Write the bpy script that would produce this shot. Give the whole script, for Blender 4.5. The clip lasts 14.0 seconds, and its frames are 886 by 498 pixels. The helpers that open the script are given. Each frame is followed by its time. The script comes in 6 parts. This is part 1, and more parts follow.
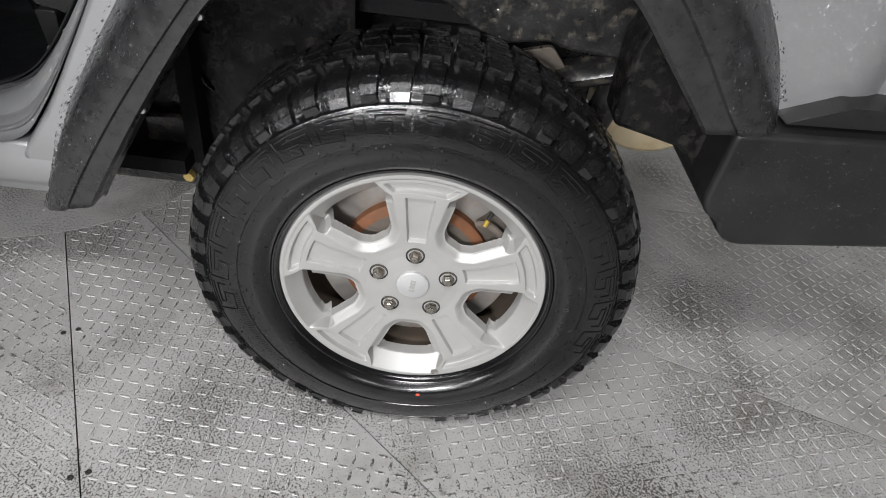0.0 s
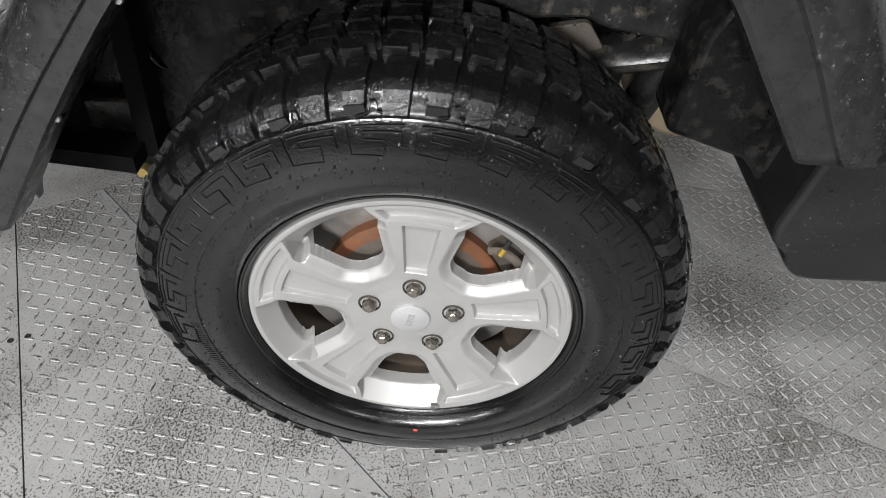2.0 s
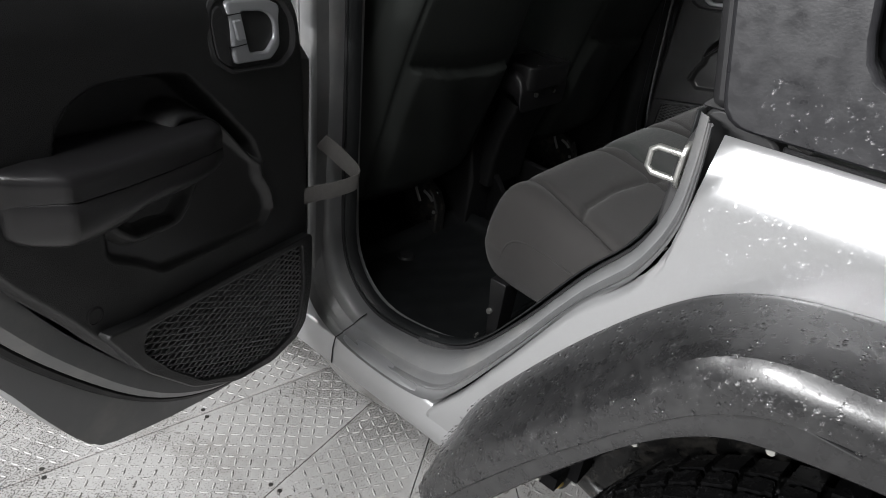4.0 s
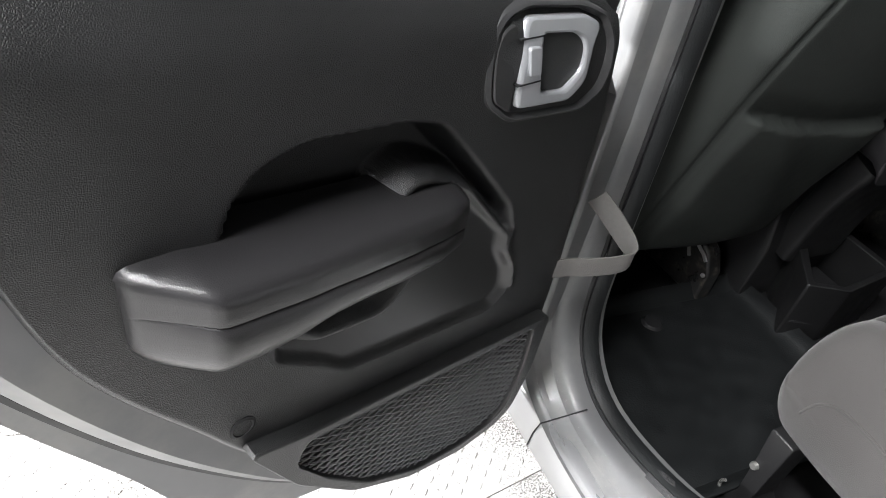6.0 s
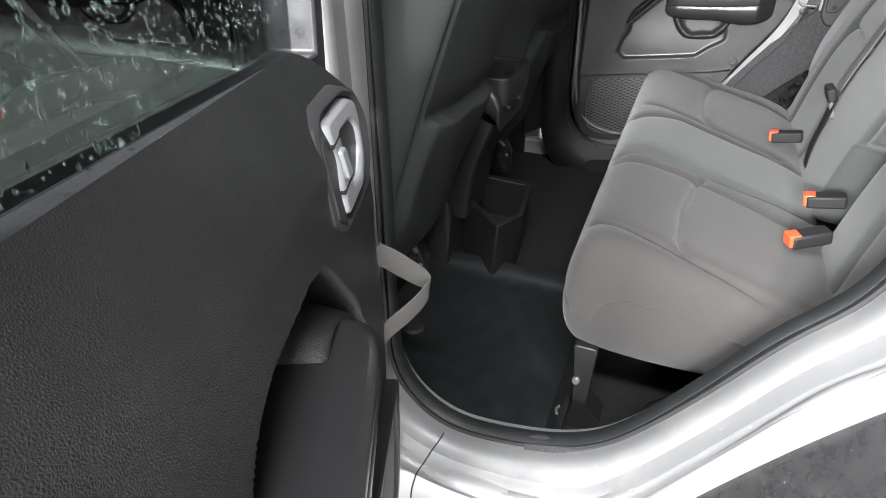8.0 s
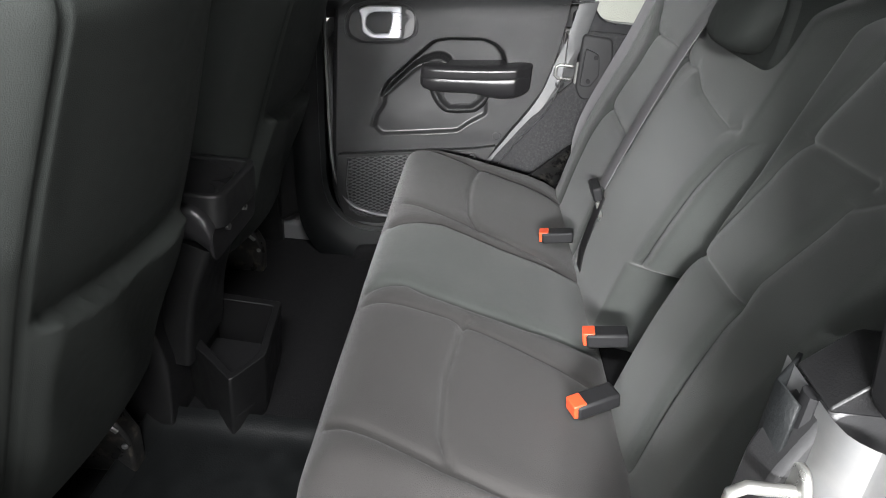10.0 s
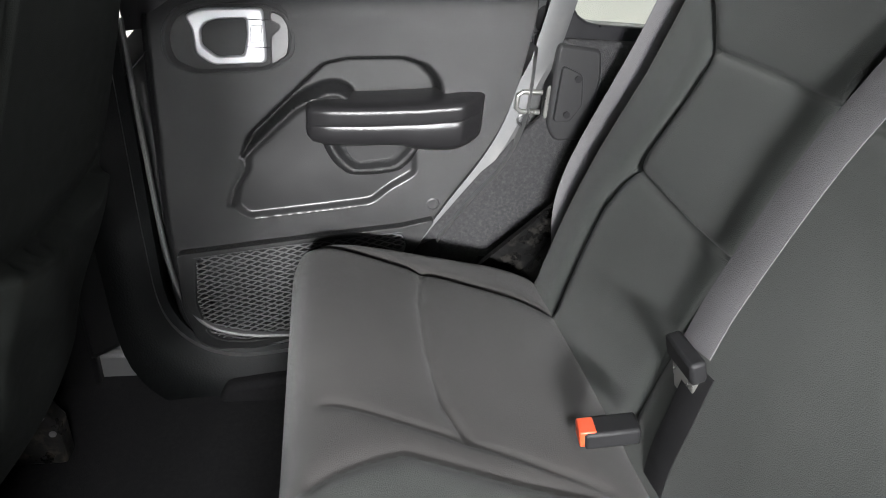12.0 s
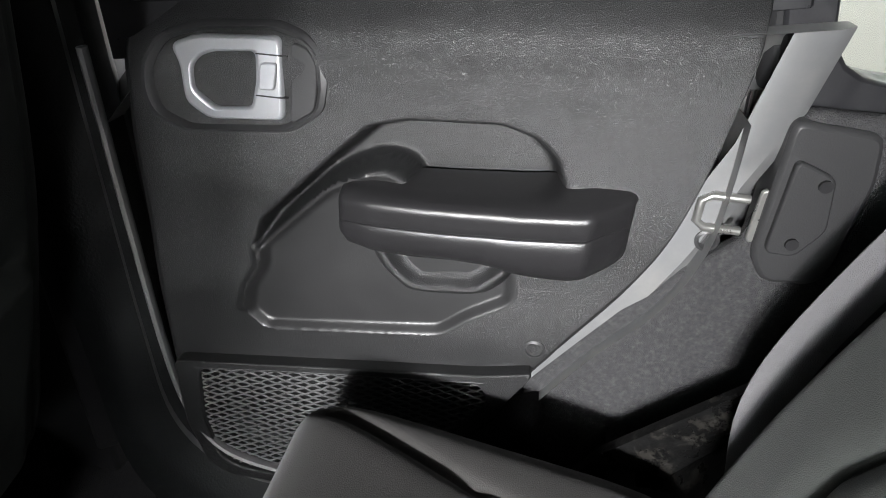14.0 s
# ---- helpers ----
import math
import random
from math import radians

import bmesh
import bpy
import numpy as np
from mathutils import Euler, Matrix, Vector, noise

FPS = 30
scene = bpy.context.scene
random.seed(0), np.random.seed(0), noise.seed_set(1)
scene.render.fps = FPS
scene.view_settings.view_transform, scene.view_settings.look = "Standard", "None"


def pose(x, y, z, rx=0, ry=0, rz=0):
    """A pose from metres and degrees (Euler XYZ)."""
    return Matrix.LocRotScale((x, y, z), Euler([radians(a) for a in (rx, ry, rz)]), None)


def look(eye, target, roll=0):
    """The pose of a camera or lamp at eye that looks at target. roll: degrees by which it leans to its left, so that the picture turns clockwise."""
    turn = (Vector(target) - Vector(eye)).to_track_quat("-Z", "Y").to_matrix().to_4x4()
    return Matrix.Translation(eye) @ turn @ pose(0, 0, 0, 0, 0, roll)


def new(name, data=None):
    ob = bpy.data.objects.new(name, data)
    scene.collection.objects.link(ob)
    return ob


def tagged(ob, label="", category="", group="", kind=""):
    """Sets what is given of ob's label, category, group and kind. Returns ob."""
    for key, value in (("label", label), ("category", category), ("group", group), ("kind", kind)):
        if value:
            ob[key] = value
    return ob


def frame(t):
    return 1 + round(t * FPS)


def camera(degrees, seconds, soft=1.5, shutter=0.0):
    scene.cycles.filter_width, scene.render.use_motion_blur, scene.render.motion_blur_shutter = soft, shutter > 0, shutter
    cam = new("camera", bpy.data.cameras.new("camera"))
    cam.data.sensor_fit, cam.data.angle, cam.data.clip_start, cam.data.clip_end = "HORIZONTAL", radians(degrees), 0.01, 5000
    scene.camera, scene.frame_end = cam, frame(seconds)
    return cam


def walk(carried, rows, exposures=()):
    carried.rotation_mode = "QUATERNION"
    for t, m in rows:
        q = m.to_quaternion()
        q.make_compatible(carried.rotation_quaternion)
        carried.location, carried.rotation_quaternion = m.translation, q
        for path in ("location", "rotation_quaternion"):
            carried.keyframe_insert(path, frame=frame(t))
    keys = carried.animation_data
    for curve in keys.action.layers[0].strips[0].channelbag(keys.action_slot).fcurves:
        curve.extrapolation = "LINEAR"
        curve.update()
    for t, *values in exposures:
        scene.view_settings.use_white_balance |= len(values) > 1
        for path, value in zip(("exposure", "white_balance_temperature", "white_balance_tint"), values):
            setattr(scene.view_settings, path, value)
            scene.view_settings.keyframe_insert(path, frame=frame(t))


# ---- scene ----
import functools

from mathutils.bvhtree import BVHTree

cam = camera(69.7, 14.0, soft=0.9)
PATH = [
    (0, (0.014, -0.805, 1.134), (0.072, 0.758, -0.112), 7.6),
    (0.5, (0.031, -0.654, 1.106), (0.074, 0.822, -0.243), 7.0),
    (1, (0.038, -0.546, 1.083), (0.012, 0.87, -0.33), 6.6),
    (1.5, (0.013, -0.535, 1.085), (0.05, 0.883, -0.325), 7.7),
    (2, (-0.005, -0.56, 1.109), (0.082, 0.864, -0.293), 9.3),
    (2.5, (-0.009, -0.603, 1.193), (-0.058, 0.911, -0.113), 9.6),
    (3, (-0.037, -0.601, 1.262), (-0.449, 0.96, 0.082), 8.6),
    (3.5, (-0.064, -0.591, 1.302), (-0.871, 0.877, 0.208), 7.6),
    (3.7, (-0.094, -0.582, 1.318), (-1.026, 0.838, 0.264), 7.2),
    (4, (-0.18, -0.56, 1.348), (-1.232, 0.814, 0.345), 7.7),
    (4.2, (-0.236, -0.539, 1.354), (-1.384, 0.751, 0.344), 8.0),
    (6.3, (-0.494, -0.378, 1.335), (-1.528, 0.204, 0.417), 10.8),
    (6.5, (-0.5, -0.372, 1.33), (-1.536, 0.208, 0.413), 9.9),
    (7, (-0.546, -0.369, 1.324), (-1.534, 0.295, 0.412), 6.1),
    (7.5, (-0.633, -0.437, 1.342), (-1.379, 0.561, 0.506), 1.2),
    (8, (-0.681, -0.497, 1.356), (-1.131, 0.705, 0.58), 1.3),
    (8.5, (-0.663, -0.476, 1.359), (-0.96, 0.813, 0.651), 1.5),
    (9, (-0.636, -0.38, 1.385), (-0.815, 0.935, 0.686), 2.9),
    (9.2, (-0.615, -0.324, 1.406), (-0.769, 0.993, 0.706), 2.9),
    (11.3, (-0.736, 0.241, 1.388), (-0.456, 1.994, 0.468), 6.9),
    (11.5, (-0.744, 0.303, 1.387), (-0.462, 2.036, 0.43), 4.9),
    (12, (-0.757, 0.573, 1.347), (-0.374, 2.284, 0.386), 5.9),
    (12.5, (-0.715, 0.88, 1.33), (-0.487, 2.595, 0.326), 9.0),
    (13, (-0.615, 0.993, 1.328), (-0.608, 2.716, 0.314), 7.5),
    (13.5, (-0.588, 1.025, 1.336), (-0.761, 2.711, 0.274), 3.8),
    (14, (-0.592, 1.018, 1.334), (-0.826, 2.704, 0.284), 3.8),
]
# ---------------------------------------------------------------- light
EXPOSURES = [(0.0, -0.68), (2.5, -0.6), (4.2, -0.42), (6.3, 1.62), (7.0, 1.98), (7.5, 1.8), (8.5, 1.38), (9.2, 1.08), (11.3, 1.55), (12.0, 1.5), (12.5, 1.2), (13.0, 1.6), (14.0, 1.55)]
walk(cam, [(t, look(e, g, r)) for t, e, g, r in PATH], EXPOSURES)

world = bpy.data.worlds.new("hall_air")
scene.world = world
world.use_nodes = True
world.node_tree.nodes["Background"].inputs[0].default_value = (0.9, 0.95, 1.0, 1)
world.node_tree.nodes["Background"].inputs[1].default_value = 0.05

CEIL = 3.4
LAMPS = [(-2.9, -1.8, 3.26, 40), (-0.5, -1.7, 3.26, 130), (-1.9, 3.9, 3.26, 55), (0.7, 3.9, 3.26, 55), (-5.0, 0.9, 3.0, 12)]
# Wall panels are unseen, added to throw low light through the left door opening.
ADDED_WALL_LAMPS = [(-0.60, 2.50, 150, 0.65, 0.32), (-1.75, 2.70, 420, 1.1, 0.5), (1.6, 2.70, 40, 1.1, 0.5), (-4.4, 2.40, 130, 1.1, 0.5)]
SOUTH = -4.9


def lamp_light(m, sx, sy, power):
    d = bpy.data.lights.new("unseen_light", "AREA")
    d.shape, d.size, d.size_y, d.energy, d.color = "RECTANGLE", sx, sy, power, (0.99, 0.99, 1.0)
    o = new("unseen_light", d)
    o.matrix_world = m


for x, y, z, power in LAMPS:
    lamp_light(pose(x, y, z - 0.01), 1.5, 0.32, power)
for x, z, power, wide, high in ADDED_WALL_LAMPS:
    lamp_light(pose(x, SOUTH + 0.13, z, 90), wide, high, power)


# ---------------------------------------------------------------- materials
def mat(name, base, rough=0.5, metal=0.0, var=0.15, scale=8.0, rvar=0.1, bump=0.0, bscale=200.0, coat=0.0,
        stain=None, sscale=2.0, samount=0.5, srough=None, spec=0.5, sheen=0.0, voronoi=False, slow=0.45, shigh=0.7):
    m = bpy.data.materials.new(name)
    m.use_nodes = True
    nt = m.node_tree
    n, l = nt.nodes, nt.links
    b = n["Principled BSDF"]
    tc = n.new("ShaderNodeTexCoord")
    n1 = n.new("ShaderNodeTexNoise")
    n1.inputs["Scale"].default_value, n1.inputs["Detail"].default_value = scale, 6
    l.new(tc.outputs["Object"], n1.inputs["Vector"])
    mix = n.new("ShaderNodeMix")
    mix.data_type = "RGBA"
    lo = [max(0, c * (1 - var)) for c in base]
    hi = [min(1, c * (1 + var)) for c in base]
    mix.inputs[6].default_value, mix.inputs[7].default_value = (*lo, 1), (*hi, 1)
    l.new(n1.outputs["Fac"], mix.inputs[0])
    col = mix.outputs[2]
    n2 = n.new("ShaderNodeTexNoise")
    n2.inputs["Scale"].default_value, n2.inputs["Detail"].default_value, n2.inputs["Roughness"].default_value = sscale, 8, 0.65
    l.new(tc.outputs["Object"], n2.inputs["Vector"])
    ramp = n.new("ShaderNodeMapRange")
    ramp.interpolation_type = "SMOOTHSTEP"
    ramp.inputs[1].default_value, ramp.inputs[2].default_value = slow, shigh
    l.new(n2.outputs["Fac"], ramp.inputs[0])
    if stain:
        m2 = n.new("ShaderNodeMix")
        m2.data_type = "RGBA"
        sc = n.new("ShaderNodeMath")
        sc.operation = "MULTIPLY"
        sc.inputs[1].default_value = samount
        l.new(ramp.outputs[0], sc.inputs[0])
        l.new(sc.outputs[0], m2.inputs[0])
        l.new(col, m2.inputs[6])
        m2.inputs[7].default_value = (*stain, 1)
        col = m2.outputs[2]
    l.new(col, b.inputs["Base Color"])
    rr = n.new("ShaderNodeMapRange")
    rr.inputs[1].default_value, rr.inputs[2].default_value = 0.25, 0.75
    rr.inputs[3].default_value, rr.inputs[4].default_value = max(0.03, rough - rvar), min(1, rough + rvar)
    l.new(n1.outputs["Fac"] if srough is None else n2.outputs["Fac"], rr.inputs[0])
    l.new(rr.outputs[0], b.inputs["Roughness"])
    b.inputs["Metallic"].default_value = metal
    b.inputs["Specular IOR Level"].default_value = spec
    b.inputs["Coat Weight"].default_value = coat
    b.inputs["Coat Roughness"].default_value = 0.12
    b.inputs["Sheen Weight"].default_value = sheen
    b.inputs["Sheen Roughness"].default_value = 0.5
    if bump:
        if voronoi:
            t = n.new("ShaderNodeTexVoronoi")
            t.feature = "DISTANCE_TO_EDGE"
            t.inputs["Scale"].default_value = bscale
            out = t.outputs["Distance"]
        else:
            t = n.new("ShaderNodeTexNoise")
            t.inputs["Scale"].default_value, t.inputs["Detail"].default_value = bscale, 3
            out = t.outputs["Fac"]
        l.new(tc.outputs["Object"], t.inputs["Vector"])
        bp = n.new("ShaderNodeBump")
        bp.inputs["Strength"].default_value, bp.inputs["Distance"].default_value = bump, 0.002
        l.new(out, bp.inputs["Height"])
        l.new(bp.outputs[0], b.inputs["Normal"])
    return m


def glass(name, colour, rough=0.02):
    m = bpy.data.materials.new(name)
    m.use_nodes = True
    b = m.node_tree.nodes["Principled BSDF"]
    b.inputs["Base Color"].default_value = (*colour, 1)
    b.inputs["Roughness"].default_value = rough
    b.inputs["Transmission Weight"].default_value = 1.0
    b.inputs["IOR"].default_value = 1.45
    return m


SILVER = mat("silver_paint", (0.35, 0.352, 0.358), 0.34, 0.6, 0.04, 300, 0.04, coat=0.3, stain=(0.38, 0.38, 0.38), sscale=3, samount=0.4)
# Body silver in a darker copy: shade on jambs and shells is in the colour.
JAMB_DIMMED = mat("jamb_silver_dimmed", (0.175, 0.177, 0.180), 0.52, 0.35, 0.05, 40, 0.08, coat=0.15, stain=(0.30, 0.29, 0.27), sscale=9, samount=0.35)
FLARE = mat("flare_plastic", (0.017, 0.017, 0.0176), 0.30, 0.0, 0.25, 30, 0.16, bump=0.06, bscale=500, coat=0.12, stain=(0.034, 0.034, 0.034), sscale=38, samount=0.5, srough=1, spec=0.45)
BUMPER = mat("bumper_plastic", (0.014, 0.014, 0.0143), 0.36, 0.0, 0.2, 30, 0.1, bump=0.2, bscale=600, stain=(0.025, 0.025, 0.025), sscale=6, samount=0.4, spec=0.3)
RUBBER = mat("wet_rubber", (0.005, 0.005, 0.0053), 0.24, 0.0, 0.3, 25, 0.14, bump=0.5, bscale=260, coat=0.4, stain=(0.016, 0.016, 0.016), sscale=22, samount=0.4, srough=1, spec=0.4)
RUBBER_SIDE = mat("wet_sidewall", (0.0045, 0.0045, 0.0048), 0.18, 0.0, 0.3, 30, 0.10, bump=0.28, bscale=260, coat=0.38, stain=(0.012, 0.012, 0.012), sscale=16, samount=0.35, srough=1, spec=0.38)
SEAL = mat("rubber_seal", (0.014, 0.014, 0.015), 0.6, 0.0, 0.2, 30, spec=0.3)
ALLOY = mat("alloy_silver", (0.42, 0.415, 0.405), 0.46, 0.45, 0.04, 60, 0.05, coat=0.15, stain=(0.40, 0.39, 0.37), sscale=14, samount=0.35)
LUG = mat("lug_steel", (0.32, 0.30, 0.27), 0.25, 0.9, 0.3, 60, 0.12, stain=(0.12, 0.08, 0.05), sscale=70, samount=0.6)
CAP = mat("cap_grey", (0.50, 0.50, 0.50), 0.42, 0.4, 0.05, 60, 0.06, bump=0.2, bscale=220)
RUST = mat("rusty_iron", (0.20, 0.080, 0.036), 0.75, 0.2, 0.4, 18, 0.1, bump=0.4, bscale=120, stain=(0.11, 0.060, 0.036), sscale=22, samount=0.7)
ROTOR = mat("brake_rotor", (0.36, 0.34, 0.32), 0.45, 0.7, 0.15, 50, 0.1, stain=(0.30, 0.20, 0.13), sscale=20, samount=0.5)
CALIPER = mat("caliper_iron", (0.13, 0.110, 0.092), 0.7, 0.4, 0.35, 50, 0.1, bump=0.4, bscale=150)
DUST = mat("dusty_barrel", (0.075, 0.058, 0.043), 0.75, 0.1, 0.25, 14, 0.1, stain=(0.10, 0.07, 0.05), sscale=20, samount=0.6)
CHASSIS = mat("chassis_black", (0.016, 0.016, 0.016), 0.36, 0.0, 0.5, 22, 0.2, bump=0.6, bscale=70, stain=(0.10, 0.088, 0.072), sscale=38, samount=0.7, spec=0.4, slow=0.5, shigh=0.66)
LINER = mat("liner_black", (0.006, 0.006, 0.006), 0.34, metal=0.0, var=0.4, scale=26, rvar=0.2, bump=0.7, bscale=90, spec=0.22, stain=(0.030, 0.028, 0.025), sscale=45, samount=0.7, slow=0.5, shigh=0.62)
MUFFLER = mat("muffler_steel", (0.60, 0.50, 0.33), 0.5, 0.3, 0.2, 10, 0.1, stain=(0.40, 0.28, 0.14), sscale=12, samount=0.6)
BRASS = mat("brass", (0.55, 0.38, 0.08), 0.35, 0.8, 0.2, 80)
ZINC = mat("zinc_bolt", (0.62, 0.46, 0.16), 0.4, 0.6, 0.3, 80)
RED = mat("red_mark", (0.65, 0.07, 0.03), 0.5)
PANEL = mat("door_panel_plastic", (0.017, 0.0173, 0.0177), 0.35, 0.0, 0.12, 30, 0.04, bump=0.42, bscale=700, voronoi=True, stain=(0.030, 0.030, 0.031), sscale=7, samount=0.4)
ARM = mat("armrest_vinyl", (0.019, 0.0185, 0.0195), 0.30, 0.0, 0.05, 40, 0.02, bump=0.12, bscale=620, voronoi=True)
TRIM = mat("interior_plastic", (0.010, 0.010, 0.0105), 0.45, 0.0, 0.15, 30, 0.08, bump=0.2, bscale=500)
BEZEL = mat("bezel_plastic", (0.034, 0.034, 0.035), 0.38, 0.0, 0.05, 40, 0.0, bump=0.1, bscale=500)
SATIN = mat("satin_silver", (0.42, 0.43, 0.45), 0.36, 0.45, 0.04, 60, 0.04)
NET = mat("net_cord", (0.12, 0.12, 0.123), 0.8, 0.0, 0.2, 300)
FABRIC = mat("seat_fabric", (0.031, 0.029, 0.028), 0.88, 0.0, 0.14, 60, 0.05, bump=0.35, bscale=900, sheen=0.15, stain=(0.042, 0.040, 0.038), sscale=5, samount=0.5)
# Panel plastic made paler below the armrest, painting in light bounced off the floor.
BOUNCE_PANEL = mat("satin_panel_bounce", (0.026, 0.026, 0.0265), 0.34, 0.0, 0.08, 30, 0.04, bump=0.08, bscale=500)
# Slightly darker panel plastic; the depth shade of the hollow is in the colour.
HOLLOW_SHADED = mat("hollow_plastic_shaded", (0.0135, 0.0137, 0.014), 0.42, 0.0, 0.1, 30, 0.04, bump=0.3, bscale=700, voronoi=True, spec=0.42)
FABRIC_MID = mat("seat_fabric_pale", (0.039, 0.043, 0.040), 0.85, 0.0, 0.14, 60, 0.05, bump=0.35, bscale=900, sheen=0.2, stain=(0.060, 0.064, 0.060), sscale=5, samount=0.5)
FABRIC_SIDE = mat("seat_back_cloth", (0.024, 0.027, 0.025), 0.7, 0.0, 0.14, 60, 0.06, bump=0.25, bscale=800, spec=0.3)
STITCH = mat("stitch_thread", (0.16, 0.16, 0.155), 0.8)
CARPET = mat("black_carpet", (0.011, 0.011, 0.012), 0.95, 0.0, 0.5, 220, 0.04, bump=1.0, bscale=700, stain=(0.024, 0.023, 0.022), sscale=120, samount=0.35, spec=0.15)
SIDE_CARPET = mat("side_carpet", (0.042, 0.042, 0.044), 0.95, 0.0, 0.5, 260, 0.04, bump=1.0, bscale=650, stain=(0.09, 0.088, 0.085), sscale=150, samount=0.5, spec=0.3)
PLAIN_METAL = mat("bracket_metal", (0.45, 0.45, 0.45), 0.35, 0.7, 0.1, 60, 0.08)
MAT_RUBBER = mat("floor_liner", (0.008, 0.009, 0.0095), 0.55, 0.0, 0.2, 30, 0.1, bump=0.3, bscale=300, spec=0.3)
WEB = mat("belt_webbing", (0.12, 0.117, 0.122), 0.6, 0.0, 0.15, 200, 0.05, bump=0.5, bscale=900)
STRAP = mat("strap_webbing", (0.11, 0.105, 0.10), 0.8, 0.0, 0.2, 200, 0.05, bump=0.6, bscale=900)
ORANGE = mat("buckle_orange", (0.72, 0.085, 0.03), 0.4)
STEEL = mat("zinc_steel", (0.42, 0.42, 0.40), 0.3, 0.8, 0.1, 60, 0.08)
HARDTOP = mat("hardtop_black", (0.020, 0.020, 0.022), 0.35, 0.0, 0.2, 60, 0.1, bump=0.08, bscale=300)
TINT = glass("privacy_glass", (0.036, 0.046, 0.042))
CLEAR = glass("clear_glass", (0.75, 0.80, 0.78))
WATER = glass("water", (1, 1, 1), 0.0)
# Half opaque white in the drops paints the bright light they would refract.
BEAD_BRIGHT = glass("whitened_water_bead", (0.95, 0.98, 0.96), 0.04)
BEAD_BRIGHT.node_tree.nodes["Principled BSDF"].inputs["Transmission Weight"].default_value = 0.55
WALL_GREY = mat("wall_grey", (0.06, 0.062, 0.062), 0.7, 0.0, 0.08, 3)
WALL = mat("wall_paint", (0.72, 0.70, 0.64), 0.7, 0.0, 0.05, 3, stain=(0.55, 0.53, 0.47), sscale=0.8, samount=0.4)
CEILING = mat("ceiling_paint", (0.12, 0.12, 0.12), 0.8, 0.0, 0.05, 3)
LAMPBODY = mat("lamp_white", (0.8, 0.8, 0.8), 0.4)
BOLT = mat("floor_bolt", (0.05, 0.048, 0.045), 0.55, 0.5, 0.3, 90)
BOLT2 = mat("floor_bolt_steel", (0.40, 0.39, 0.37), 0.4, 0.7, 0.3, 90)
PLATE = mat("plate_paint", (0.385, 0.38, 0.372), 0.40, 0.0, 0.06, 5, 0.10, bump=0.08, bscale=40,
            stain=(0.13, 0.115, 0.095), sscale=3.4, samount=0.6, slow=0.47, shigh=0.70)


def dirt_specks(m):
    """Fine black grit that lies in patches on the plates."""
    nt = m.node_tree
    n, l = nt.nodes, nt.links
    b = n["Principled BSDF"]
    old = b.inputs["Base Color"].links[0].from_socket
    tc = n["Texture Coordinate"]
    fine = n.new("ShaderNodeTexNoise")
    fine.inputs["Scale"].default_value, fine.inputs["Detail"].default_value = 230, 4
    coarse = n.new("ShaderNodeTexNoise")
    coarse.inputs["Scale"].default_value, coarse.inputs["Detail"].default_value = 2.6, 5
    add = n.new("ShaderNodeMath")
    add.operation = "MULTIPLY_ADD"
    add.inputs[1].default_value = 0.75
    for k in (fine, coarse):
        l.new(tc.outputs["Object"], k.inputs["Vector"])
    l.new(coarse.outputs["Fac"], add.inputs[0])
    l.new(fine.outputs["Fac"], add.inputs[2])
    rg = n.new("ShaderNodeMapRange")
    rg.inputs[1].default_value, rg.inputs[2].default_value = 0.915, 1.02
    l.new(add.outputs[0], rg.inputs[0])
    mx = n.new("ShaderNodeMix")
    mx.data_type = "RGBA"
    l.new(rg.outputs[0], mx.inputs[0])
    l.new(old, mx.inputs[6])
    mx.inputs[7].default_value = (0.06, 0.055, 0.05, 1)
    l.new(mx.outputs[2], b.inputs["Base Color"])


dirt_specks(PLATE)


# ---------------------------------------------------------------- mesh helpers
def thing(name, label, category, loc=(0, 0, 0), group="", kind="", turn=0):
    o = new(name)
    o.matrix_world = pose(*loc, 0, 0, turn)
    o.empty_display_size = 0.05
    return tagged(o, label, category, group, kind)


def part(name, bm, material, parent=None, label="", smooth=True, bevel=0.0, segs=2, solid=0.0, off=-1.0, angle=40):
    bmesh.ops.recalc_face_normals(bm, faces=bm.faces[:])
    me = bpy.data.meshes.new(name)
    bm.to_mesh(me)
    bm.free()
    me.materials.append(material)
    if smooth:
        me.shade_smooth()
        if angle < 180:
            me.set_sharp_from_angle(angle=radians(angle))
    o = new(name, me)
    if parent is not None:
        o.parent = parent
    if solid:
        s = o.modifiers.new("solid", "SOLIDIFY")
        s.thickness, s.offset = solid, off
    if bevel:
        bv = o.modifiers.new("bevel", "BEVEL")
        bv.width, bv.segments, bv.limit_method, bv.angle_limit = bevel, segs, "ANGLE", radians(35)
        bv.harden_normals = False
    return tagged(o, label) if label else o


def grid(rows, cu=False, cv=False, bm=None):
    """A skin over rows of points; cu closes each row, cv joins the last row to the first."""
    bm = bm or bmesh.new()
    vs = [[bm.verts.new(p) for p in r] for r in rows]
    nr, nc = len(vs), len(vs[0])
    for i in range(nr if cv else nr - 1):
        for j in range(nc if cu else nc - 1):
            a, b, c, d = vs[i][j], vs[i][(j + 1) % nc], vs[(i + 1) % nr][(j + 1) % nc], vs[(i + 1) % nr][j]
            try:
                bm.faces.new((a, b, c, d))
            except ValueError:
                pass
    return bm


def loft(rows, caps=True):
    """A closed body through closed sections."""
    bm = grid(rows, cu=True)
    if caps:
        bm.verts.ensure_lookup_table()
        n = len(rows[0])
        bm.faces.new([bm.verts[i] for i in range(n)])
        bm.faces.new([bm.verts[len(bm.verts) - n + i] for i in range(n)][::-1])
    return bm


